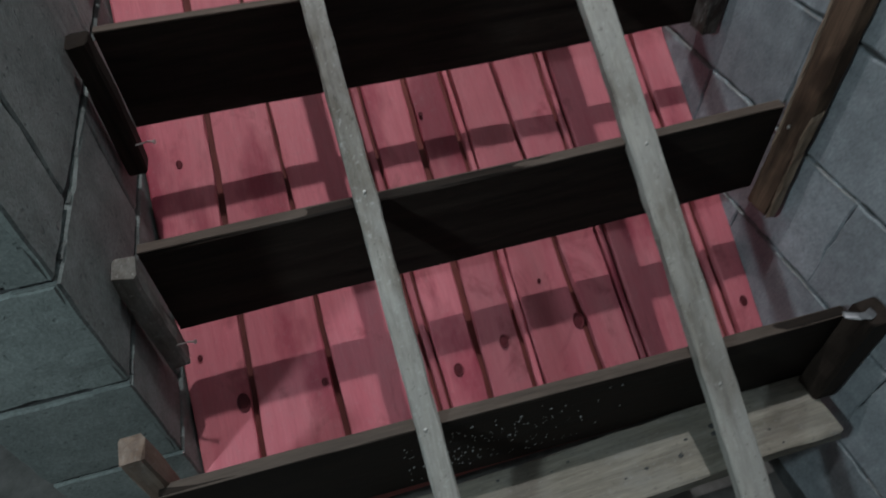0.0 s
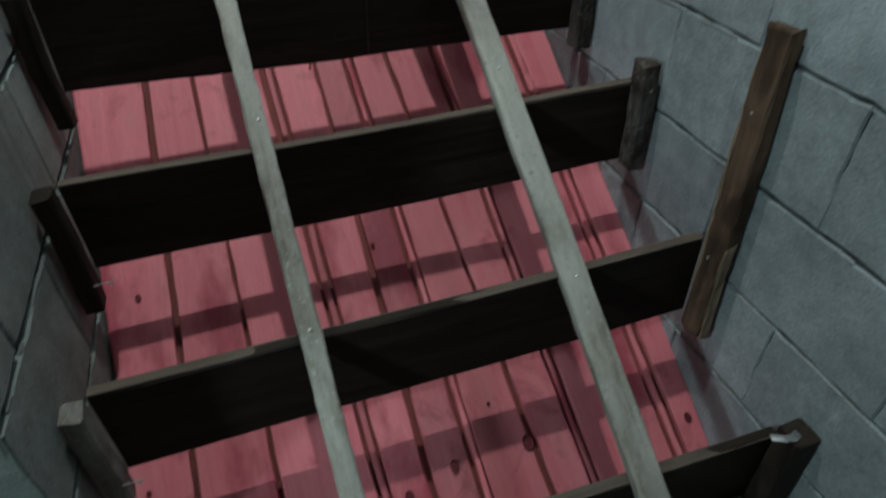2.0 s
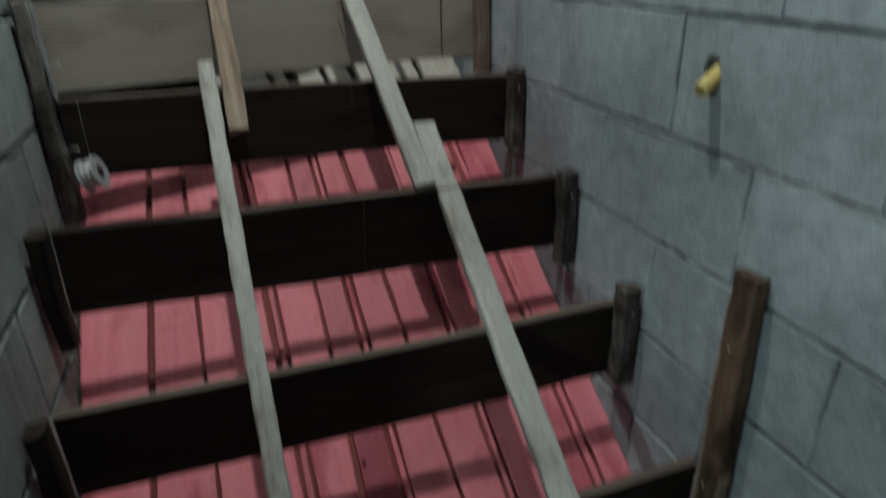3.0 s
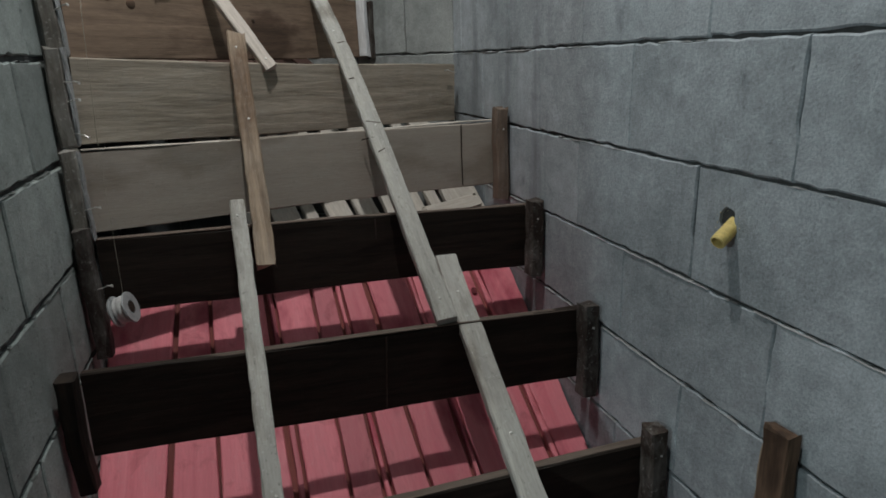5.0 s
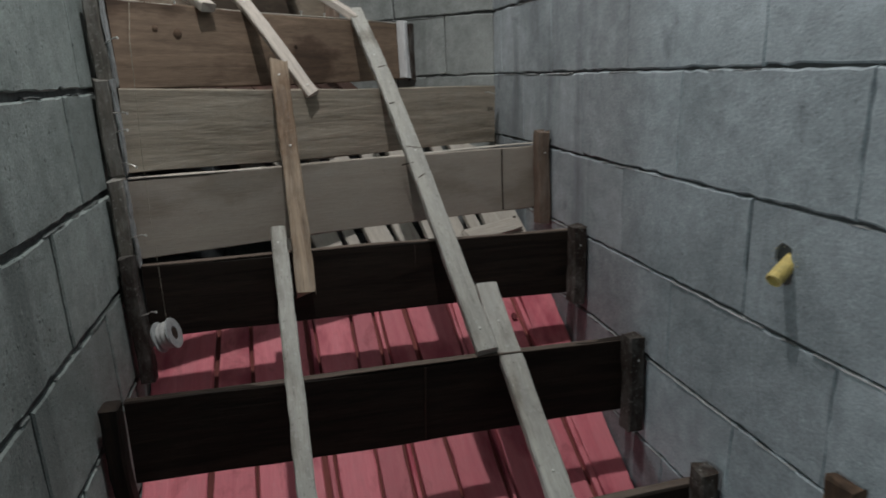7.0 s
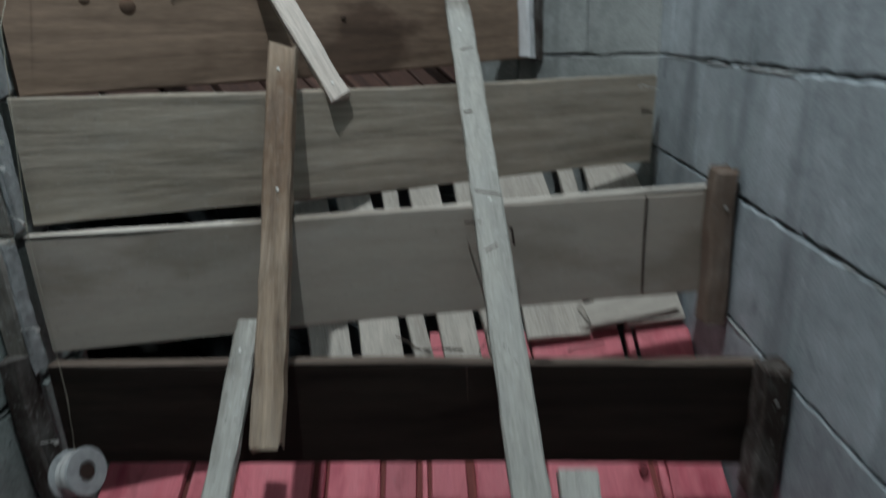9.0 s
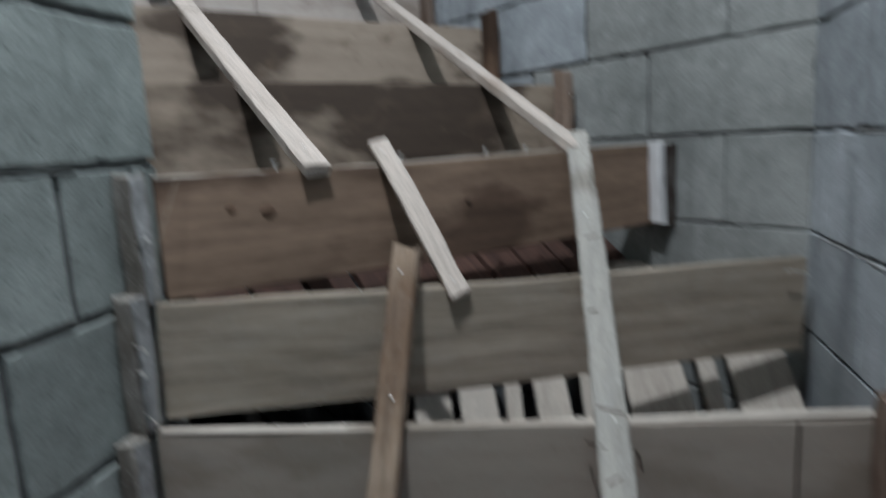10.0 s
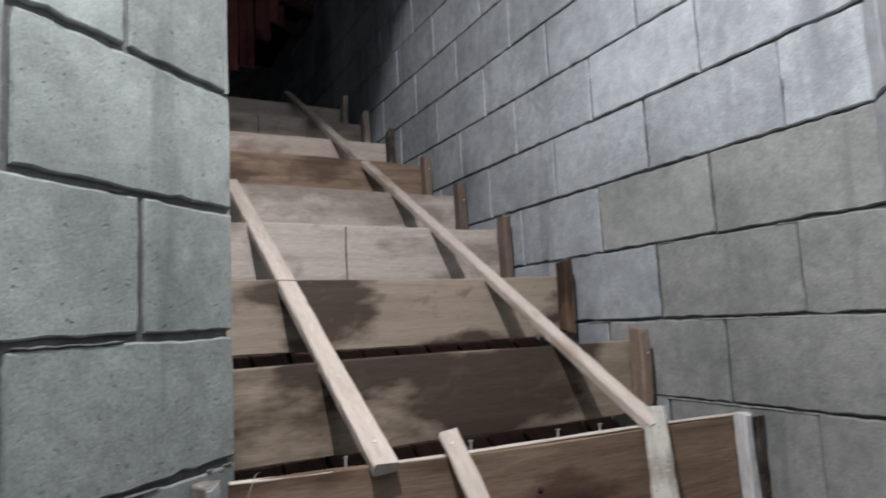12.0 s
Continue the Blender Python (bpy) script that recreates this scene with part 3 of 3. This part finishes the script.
R = [
    riser("riser_board", (-0.245, 1.030), (0.815, 1.014), 0.468, 0.452, 0.182, M_DARK, DARKLAB, seed=1, edge=M_DARKEDGE),
    riser("riser_board", (-0.210, 1.299), (0.820, 1.299), 0.647, 0.657, 0.176, M_DARK, DARKLAB, seed=2, edge=M_DARKEDGE),
    riser("riser_board", (-0.210, 1.572), (0.820, 1.577), 0.836, 0.836, 0.168, M_DARK, DARKLAB, seed=3, edge=M_DARKEDGE),
    riser("riser_board", (-0.210, 1.836), (0.820, 1.840), 1.050, 1.026, 0.172, M_DARK, DARKLAB, seed=4, edge=M_DARKEDGE, joint=0.55),
    riser("riser_board", (-0.210, 2.137), (0.820, 2.134), 1.228, 1.210, 0.168, M_DARK, DARKLAB, seed=5, edge=M_DARKEDGE, joint=0.6),
    riser("riser_board", (-0.210, 2.160), (0.820, 2.352), 1.416, 1.408, 0.176, M_PLY, "pale smooth plywood riser board at the turn", seed=6, joint=0.885, edge=M_TANPLANK),
    riser("riser_board", (-0.207, 2.190), (0.812, 2.715), 1.606, 1.560, 0.180, M_GREYBOARD, "weathered grey wooden riser board at the turn", seed=7),
    riser("riser_board", (-0.205, 2.222), (0.590, 3.030), 1.791, 1.781, 0.188, M_BROWNBOARD, "brown stained wooden riser board at the turn", seed=8, edge=M_TANPLANK),
]
flat = Vector((0.795, 0.808, 0)).normalized()
facing = Vector((flat.y, -flat.x, 0))
for s, z, r in ((0.10, 1.735, 0.009), (0.155, 1.725, 0.013), (0.52, 1.70, 0.007)):
    spot = Vector((-0.205, 2.222, z)) + flat * s * 1.075
    aim = facing.to_track_quat("Z", "Y").to_matrix().to_4x4()
    aim.translation = spot - facing * 0.0005
    part("knot", lathe_bm([(r, 0), (r * 0.9, 0.0015), (r * 0.3, 0.0035)], 11), M_STICK, R[7], "dark knot in the board", aim)
# distance along the back wall from the corner, top, height
UPPER = ((0.636, 1.951, 0.190), (0.926, 2.142, 0.180), (1.242, 2.336, 0.178), (1.545, 2.519, 0.178), (1.833, 2.714, 0.180), (2.211, 2.909, 0.182), (2.546, 3.111, 0.188), (2.87, 3.302, 0.190))
UMAT = (M_UPPER_WET, M_UPPER, M_UPPER_PLY, M_UPPER_PLY, M_BROWNBOARD, M_UPPER_DRY, M_UPPER_DRY, M_UPPER_DRY)
ULAB = ("tan wooden riser board with dark wet stains",) * 2 + ("pale tan plywood riser board",) * 2 + ("reddish brown wooden riser board",) + ("tan wooden riser board in the upper flight",) * 3
for i, ((s, z, h), mt, lab) in enumerate(zip(UPPER, UMAT, ULAB)):
    p = CORNER + DV * s - NV * 0.03
    l = p - NV * 1.07
    riser("riser_board", l[:2], p[:2], z + 0.004, z, h, mt, lab, seed=20 + i, joint={2: 0.44, 6: 0.45}.get(i))


# ---- cleats that hold the boards to the walls ----
def nail_part(owner, p, d, length=0.034, radius=0.0015):
    """A bent nail standing out of its cleat."""
    p, d = Vector(p), Vector(d).normalized()
    bm = rod_bm([p - d * 0.012, p + d * length * 0.4, p + d * length * 0.72 + Vector((0, 0, 0.0015)), p + d * length + Vector((0, 0, -0.002))], radius, 6)
    head = rod_bm([p + d * length + Vector((0, 0, -0.002)), p + d * (length + 0.0015) + Vector((0, 0, -0.002))], radius * 2.3, 8)
    tmp = bpy.data.meshes.new("tmp")
    head.to_mesh(tmp)
    head.free()
    bm.from_mesh(tmp)
    bpy.data.meshes.remove(tmp)
    part("nail", bm, M_NAIL, owner, "bent bright steel nail")


def cleat(p, size, material, label, tilt=(0, 0, 0), seed=0, name="cleat", ragged=0.004, heads=()):
    """An upright block of wood from p (its foot's centre): size = across, through, height; heads: nail heads by height on its face."""
    w, t, h = size
    turn = Matrix.Translation(p) @ pose(0, 0, 0, *tilt)
    m = turn @ Matrix(((0, 1, 0, 0), (0, 0, 1, 0), (1, 0, 0, 0), (0, 0, 0, 1)))
    ob = thing(name, label, "cleat", "cleats holding the riser boards", at=tuple(p))
    part("block", timber_bm(h, w, t, seed=seed, ragged=ragged, rough=0.0015, step=0.03, chamfer=0.004), material, ob, "", m)
    for k in heads:
        bm = lathe_bm([(0.0028, 0), (0.0028, 0.001), (0.001, 0.0016)], 9)
        part("nail_head", bm, M_NAIL, ob, "steel nail head", turn @ Matrix.Translation((0.004 * math.sin(20 * k), -t / 2 - 0.001, h * k)) @ pose(0, 0, 0, 90, 0, 0))
    return ob


RIGHT = ((1.545, 0.673, 0.893, M_CLEAT), (1.808, 0.827, 1.050, M_CLEAT), (2.095, 1.030, 1.228, M_CLEAT), (2.322, 1.190, 1.446, M_CLEATB))
for i, (y, z0, z1, mt) in enumerate(RIGHT):
    cleat((0.815, y, z0), (0.036, 0.042, z1 - z0), mt, "short upright wooden cleat nailed to the wall at a board's end", seed=200 + i, heads=(0.78,))
LEFT = ((1.062, 0.33, 0.553), (1.270, 0.44, 0.660), (1.540, 0.62, 0.850), (1.808, 0.83, 1.064), (2.105, 0.97, 1.262), (2.126, 1.232, 1.424), (2.160, 1.430, 1.628), (2.195, 1.612, 1.800))
left_cleats = []
for i, (y, z0, z1) in enumerate(LEFT):
    left_cleats.append(cleat((XL + (0.026 if i else 0.002), y, z0), (0.032, 0.038, z1 - z0), (M_CLEATB, M_CLEATG, M_DARK, M_DARK, M_CLEAT, M_CLEATG, M_CLEATG, M_CLEATG)[i], "upright wooden cleat with a mortar-stained face against the inner wall", seed=220 + i))
    if i > 4:
        # Pale strip paints in the lit side face, along with its mortar.
        edge_m = Matrix.Translation((XL + 0.026 + 0.016 + 0.0025, y - 0.004, z0 + 0.002)) @ Matrix(((0, 0, 1, 0), (0, 1, 0, 0), (1, 0, 0, 0), (0, 0, 0, 1)))
        part("mortar_edge", timber_bm(z1 - z0 - 0.006, 0.026, 0.005, seed=225 + i, rough=0.002, ragged=0.006, step=0.02, chamfer=0.001), M_MORTAR_PALE, left_cleats[-1], "pale mortar strip coloured in for its lit edge face", edge_m)
for i, (s, z, h) in enumerate(UPPER):
    p = CORNER + DV * (s - 0.028) - NV * 0.055
    mt = (M_CLEATB, M_STICK, M_CLEATB, M_CLEATB, M_CLEATB, M_CLEAT, M_UPPER_DRY, M_UPPER_DRY)[i]
    ang = math.degrees(math.atan2(NV.y, NV.x))
    owner = cleat((p.x, p.y, z - 0.17), (0.034, 0.045, 0.17 + (0.024, 0.042, 0.036, 0.034, 0.03, 0.06, 0.055, 0.065)[i]), mt, "short upright wooden cleat at a board's end in the upper flight", tilt=(0, 0, ang), seed=240 + i, ragged=0.012, heads=(0.7,) if i in (0, 3, 4) else ())
    if i == 2:
        top = (p.x, p.y, z + 0.036)
        nail_part(owner, top, (0.05, 0, 1), 0.016, 0.002)
# white-painted cleat at the turn
p = Vector((0.567, 2.980, 1.600))
cleat(p, (0.026, 0.034, 0.188), M_WHITE, "white-painted cleat with nail holes at the brown board's end", tilt=(0, 0, 47), seed=260, heads=(0.25, 0.55, 0.8))
cleat(p + Vector((0.03, 0.02, -0.01)), (0.03, 0.02, 0.19), M_CLEAT, "dark wooden backing strip beside the white cleat", tilt=(0, 0, 47), seed=261)
# long stick leaning on the side wall
m, length = along((0.818, 1.256, 0.472), (0.824, 1.267, 1.050), up=(-1, 0, 0))
stick = thing("wall_stick", "rough dark brown wooden stick standing against the block wall", "stick", at=(0.818, 1.256, 0.472))
part("stick_body", timber_bm(length, 0.048, 0.024, seed=262, ragged=0.006, rough=0.002, step=0.03), M_STICK, stick, "", m)
part("worn_edge", timber_bm(length * 0.97, 0.007, 0.020, seed=264, ragged=0.01, rough=0.002, step=0.02, chamfer=0.002), M_STICKB, stick, "paler worn arris", m @ Matrix.Translation((length * 0.012, 0.0265, -0.001)))
part("worn_edge", timber_bm(length * 0.36, 0.006, 0.018, seed=265, ragged=0.012, rough=0.002, step=0.02, chamfer=0.002), M_STICKB, stick, "paler worn arris", m @ Matrix.Translation((0.004, -0.0262, 0.002)))
for s in (0.3, 0.78):
    part("nail_head", lathe_bm([(0.003, 0), (0.003, 0.001), (0.001, 0.0016)], 9), M_NAIL, stick, "steel nail head", m @ Matrix.Translation((s * length, 0.006, 0.0125)))
cleat((0.812, 0.985, 0.285), (0.044, 0.046, 0.215), M_DARK, "dark wooden cleat with a bent strap at the lowest board's end", seed=263)
bm = rod_bm([(0.768, 0.988, 0.490), (0.782, 0.982, 0.504), (0.796, 0.980, 0.505), (0.808, 0.983, 0.500)], 0.0045, 6)
bmesh.ops.scale(bm, vec=(1, 1.7, 0.35), space=Matrix.Translation((-0.79, -0.98, -0.504)), verts=bm.verts)
tagged(part("metal_strap", bm, M_STRAP), "short bent grey metal strap lying on the dark cleat", "strap")


# ---- battens over the boards ----
def batten(p, q, width, thick, material, label, seed, up=(0, -0.5, 1), nails=(), name="batten", ragged=0.0025, bow=0.0):
    m, length = along(p, q, up)
    ob = thing(name, label, "batten", "battens nailed over the riser boards", at=tuple(p))
    bm = timber_bm(length, width, thick, seed=seed, ragged=ragged, rough=0.0012, step=0.03, warp=0.001, chamfer=0.003)
    for v in bm.verts:
        v.co.z += bow * math.sin(math.pi * min(1.0, max(0.0, v.co.x / length)))
    part("strip", bm, material, ob, "", m)
    for s in nails:
        bm = lathe_bm([(0.0026, 0), (0.0026, 0.001), (0.001, 0.0016)], 10)
        part("nail_head", bm, M_NAIL, ob, "bright steel nail head", m @ Matrix.Translation((s * length, 0.004 * math.sin(9 * s), thick / 2 + 0.001 + bow * math.sin(math.pi * s))))
    return ob


GREY = "narrow grey weathered batten nailed up the stair over the board tops"
batten((0.124, 0.82, 0.325), (0.092, 2.165, 1.277), 0.034, 0.018, M_BATTEN, GREY, 300, nails=(0.15, 0.36, 0.58, 0.97))
batten((0.565, 0.72, 0.262), (0.545, 2.006, 1.134), 0.050, 0.022, M_BATTEN, GREY, 301, nails=(0.2, 0.445, 0.71, 0.93))
CLIMB = ((0.494, 1.840, 1.045), (0.388, 2.850, 1.815))
climbing = batten(*CLIMB, 0.046, 0.022, M_BATTEN, "grey weathered batten with notches climbing the turn", 302, nails=(0.04, 0.45, 0.78, 0.96), bow=0.03)
batten((0.394, 2.806, 1.785), (-1.654, 4.504, 3.412), 0.042, 0.024, M_BATTEN_NEW, "long pale pine batten up the upper flight", 303, up=(0.35, -0.3, 1), nails=(0.12, 0.22, 0.36))
batten((-0.016, 2.386, 1.786), (-0.944, 3.134, 2.530), 0.046, 0.022, M_BATTEN_NEW, "pale pine batten up the upper flight", 304, up=(0.35, -0.3, 1), nails=(0.04, 0.18, 0.33))
batten((0.213, 2.395, 1.572), (0.052, 2.505, 1.826), 0.036, 0.018, M_BATTEN_NEW, "short pale batten bridging two riser boards", 305, up=(0.3, -0.8, 0.5), nails=(0.08, 0.92))
batten((0.142, 2.035, 1.158), (0.135, 2.368, 1.652), 0.042, 0.024, M_STICKB, "rough brown wooden stick nailed across the plywood boards", 306, up=(0, -1, 0.6), nails=(0.93, 0.6), name="brown_stick", ragged=0.01)

mc, lc = along(*CLIMB, (0, -0.5, 1))
for s, y, a, w in ((0.385, 0.006, 24, 0.022), (0.455, 0.0, -20, 0.040), (0.735, -0.004, 15, 0.022), (0.60, 0.010, 5, 0.014)):
    part("cut_mark", timber_bm(w, 0.0028, 0.0016, seed=int(1000 * s), rough=0.0004, chamfer=0.0003, step=0.006), M_WIRE, climbing, "dark saw cut", mc @ Matrix.Translation((s * lc, y - w / 2, 0.0115 + 0.03 * math.sin(math.pi * s))) @ pose(0, 0, 0, 0, 0, 90 + a))

# plank lying at the foot
m, length = along((0.02, 0.950, 0.262), (0.800, 0.957, 0.267))
tagged(part("foot_plank", timber_bm(length, 0.115, 0.035, seed=310, ragged=0.012, rough=0.002, step=0.05), M_FOOT, None, "", m), "cement-stained wooden plank lying at the foot of the stair", "plank")


# ---- unseen shadow panel, and formwork of the landing above ----
hanging = thing("hanging_formwork", "unseen dark red-brown panel added to shade the back wall", "formwork", at=(0.0, 2.75, 3.0))
bm = bmesh.new()
# Added panel: outline traced back from the wanted shadow edge on the back wall.
ring = [bm.verts.new(DV * 1.828 + NV * n + Vector((0, 0, z))) for n, z in ((1.841, 3.270), (1.856, 3.320), (1.868, 3.361), (1.878, 3.393), (1.903, 3.436), (1.927, 3.472), (2.047, 3.572), (2.047, 4.390), (1.575, 4.390), (1.575, 3.270))]
got = bmesh.ops.extrude_face_region(bm, geom=[bm.faces.new(ring)])
bmesh.ops.translate(bm, verts=[v for v in got["geom"] if isinstance(v, bmesh.types.BMVert)], vec=DV * 0.02)
bmesh.ops.recalc_face_normals(bm, faces=bm.faces)
part("side_panel", bm, M_LANDING, hanging)
FV, FN = Vector((-math.cos(radians(42.67)), math.sin(radians(42.67)), 0)), Vector((math.sin(radians(42.67)), math.cos(radians(42.67)), 0))   # the landing lies a little askew to the flight
top_form = thing("landing_formwork", "dark red-brown boards and joists over the upper flight", "formwork", at=(-1.9, 4.4, 4.9))
for i, (n, low) in enumerate(((1.74, 3.80), (1.85, 3.86), (1.96, 3.78), (2.07, 3.81), (2.18, 4.02), (2.28, 4.16))):
    p = FV * (4.90 + 0.006 * (i % 2)) + FN * n
    m, length = along((p.x, p.y, low), (p.x, p.y, 4.39), up=tuple(-FV))
    part("plank", timber_bm(length, 0.102, 0.022, seed=330 + i, ragged=0.02, step=0.1), M_LANDING, top_form, "", m)
for i in range(2):
    p, q = FV * (4.86 + 0.35 * i) + FN * 2.30, FV * (4.90 + 0.35 * i) + FN * 2.60
    m, length = along((p.x, p.y, 4.33), (q.x, q.y, 4.25))
    part("joist", timber_bm(length, 0.05, 0.09, seed=340 + i, step=0.15), M_UPSOFFIT, top_form, "", m)
# Dark planks added to keep the lamplit ceiling behind the landing dark.
for i in range(9):
    p, q = FV * 4.93 + FN * (1.60 + 0.12 * i), FV * 6.2 + FN * (1.60 + 0.12 * i)
    m, length = along((p.x, p.y, 4.37), (q.x, q.y, 4.37))
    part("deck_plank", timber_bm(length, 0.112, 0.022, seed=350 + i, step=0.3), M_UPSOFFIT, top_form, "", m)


# ---- conduit in the side wall ----
conduit = thing("conduit", "yellow corrugated plastic conduit stub poking out of the wall", "pipe", at=(XR, PIPE_Y, PIPE_Z))
prof = []
for k in range(22):
    prof += [(0.0105, 0.004 * k), (0.0122, 0.004 * k + 0.0013), (0.0122, 0.004 * k + 0.0027)]
prof += [(0.0105, 0.088), (0.0092, 0.088), (0.0090, 0.05)]
aim = (Vector((-0.66, -0.20, -0.36))).to_track_quat("Z", "Y").to_matrix().to_4x4()
aim.translation = Vector((XR + 0.042, PIPE_Y + 0.004, PIPE_Z + 0.026))
part("corrugated_tube", lathe_bm(prof, 18), M_PIPE, conduit, "", aim)
rnd = random.Random(8)
bm = bmesh.new()
for k in range(16):
    a = rnd.uniform(0, 6.28)
    r = rnd.uniform(0.021, 0.030)
    bmesh.ops.create_icosphere(bm, subdivisions=1, radius=rnd.uniform(0.0006, 0.0018), matrix=Matrix.Translation((XR + 0.0002, PIPE_Y + r * math.cos(a), PIPE_Z + 0.006 + 1.1 * r * math.sin(a))))
tagged(part("foam_crumbs", bm, M_GROUT, conduit), "yellowish crumbs round the hole", kind="stuff")

# ---- string and its reel ----
reel = thing("string_reel", "grey plastic reel of mason's string hanging by its line", "reel", at=(-0.170, 2.095, 1.078))
turn = Matrix.Translation((-0.168, 2.090, 1.078)) @ Vector((0.93, -0.17, 0.28)).to_track_quat("Z", "Y").to_matrix().to_4x4() @ Matrix.Scale(1.15, 4) @ Matrix.Translation((0, 0, -0.016))
part("drum", lathe_bm([(0.006, 0.0), (0.030, 0.0), (0.031, 0.003), (0.019, 0.006), (0.023, 0.012), (0.0235, 0.020), (0.019, 0.026), (0.031, 0.029), (0.030, 0.032), (0.013, 0.032), (0.011, 0.004)], 26), M_SPOOL, reel, "", turn)
part("wound_string", lathe_bm([(0.021, 0.005), (0.0265, 0.008), (0.0255, 0.013), (0.027, 0.018), (0.0255, 0.023), (0.021, 0.026)], 26), M_TWINE, reel, "white wound string", turn)
# Solid dark disc stands in for the shade inside the hollow core.
part("core_hole", lathe_bm([(0.0105, 0.0), (0.0105, 0.0008), (0.002, 0.001)], 18), M_WIRE, reel, "dark disc coloured in for the shaded hollow core", turn @ Matrix.Translation((0, 0, 0.0315)))
part("string_line", rod_bm([(-0.164, 2.090, 1.113), (-0.166, 2.105, 1.19), (-0.163, 2.110, 1.445), (-0.157, 2.15, 1.70), (-0.157, 2.225, 1.810), (-0.165, 2.245, 1.808)], 0.0006, 5), M_STRING, reel, "thin taut pale string")


# ---- nails, wire and litter ----
for k, p, d in ((6, (-0.212, 2.145, 1.560), (1, -0.5, 0.0)), (6, (-0.212, 2.145, 1.458), (1, -0.4, -0.3)), (6, (-0.212, 2.145, 1.52), (0.8, -0.6, 0.2)), (5, (-0.212, 2.112, 1.30), (1, -0.3, 0.2)), (4, (-0.212, 2.09, 1.13), (1, -0.3, 0.3)),
                (2, (-0.212, 1.525, 0.672), (1, -0.3, 0.25)), (1, (-0.212, 1.255, 0.492), (1, -0.3, 0.35)), (7, (-0.212, 2.18, 1.70), (1, -0.5, 0.4))):
    nail_part(left_cleats[k], p, d)
nail_part(R[6], (0.800, 2.690, 1.540), (-1, -0.5, 0.25))
# nails standing up behind the brown board's top edge
for k in (0.17, 0.38, 0.55, 0.64):
    p = Vector((-0.205, 2.222, 1.786 - 0.010 * k)) + Vector((0.795, 0.808, 0)) * k - facing * 0.026
    nail_part(R[7], p, (-0.15 + 0.3 * k, 0.12, 1), 0.022, 0.0022)
tagged(part("tie_wire", rod_bm([(0.412, 2.265, 1.390), (0.432, 2.238, 1.398), (0.462, 2.240, 1.394), (0.482, 2.262, 1.380), (0.486, 2.272, 1.350)], 0.0018, 6), M_WIRE), "dark tie wire twisted round the grey batten", "wire")
rnd = random.Random(21)
for i, (x, y) in enumerate(((0.36, 2.42), (0.44, 2.44), (0.30, 2.43), (0.52, 2.05), (0.40, 1.74), (0.63, 2.44), (0.25, 2.02), (0.17, 1.76))):
    z = soffit_z(y) + (0.028 if y > 2.35 and x < 0.5 else 0.004)
    pts = []
    for k in range(5):
        pts.append((x + 0.018 * (k - 2) * math.cos(i * 1.3) + rnd.uniform(-0.004, 0.004), y + 0.014 * (k - 2) * math.sin(i * 1.3), z + 0.64 * 0.014 * (k - 2) * math.sin(i * 1.3) + rnd.uniform(0, 0.006)))
    tagged(part("wire_offcut", rod_bm(pts, 0.0015, 5), M_WIRE), "short rusty wire offcut lying on the formwork planks", "wire", "wire offcuts")
# grit on the lowest board and crumbs of mortar on the foot plank
bm = bmesh.new()
for k in range(150):
    x = 0.08 + abs(rnd.gauss(0.12, 0.1))
    bmesh.ops.create_icosphere(bm, subdivisions=1, radius=rnd.uniform(0.0005, 0.0014), matrix=Matrix.Translation((x, 1.023 - 0.0155 * x, rnd.uniform(0.305, 0.440))))
tagged(part("cement_splashes", bm, M_TWINE), "fine pale cement splashes on the lowest dark board", "splashes", kind="stuff")
bm = bmesh.new()
for k in range(22):
    bmesh.ops.create_icosphere(bm, subdivisions=1, radius=rnd.uniform(0.001, 0.005), matrix=Matrix.Translation((rnd.uniform(0.1, 0.74), rnd.uniform(0.905, 1.0), 0.2825)) @ Matrix.Diagonal((1.6, 1, 0.35, 1)))
tagged(part("mortar_crumbs", bm, M_MORTAR), "dark mortar crumbs on the foot plank", "crumbs", kind="stuff")
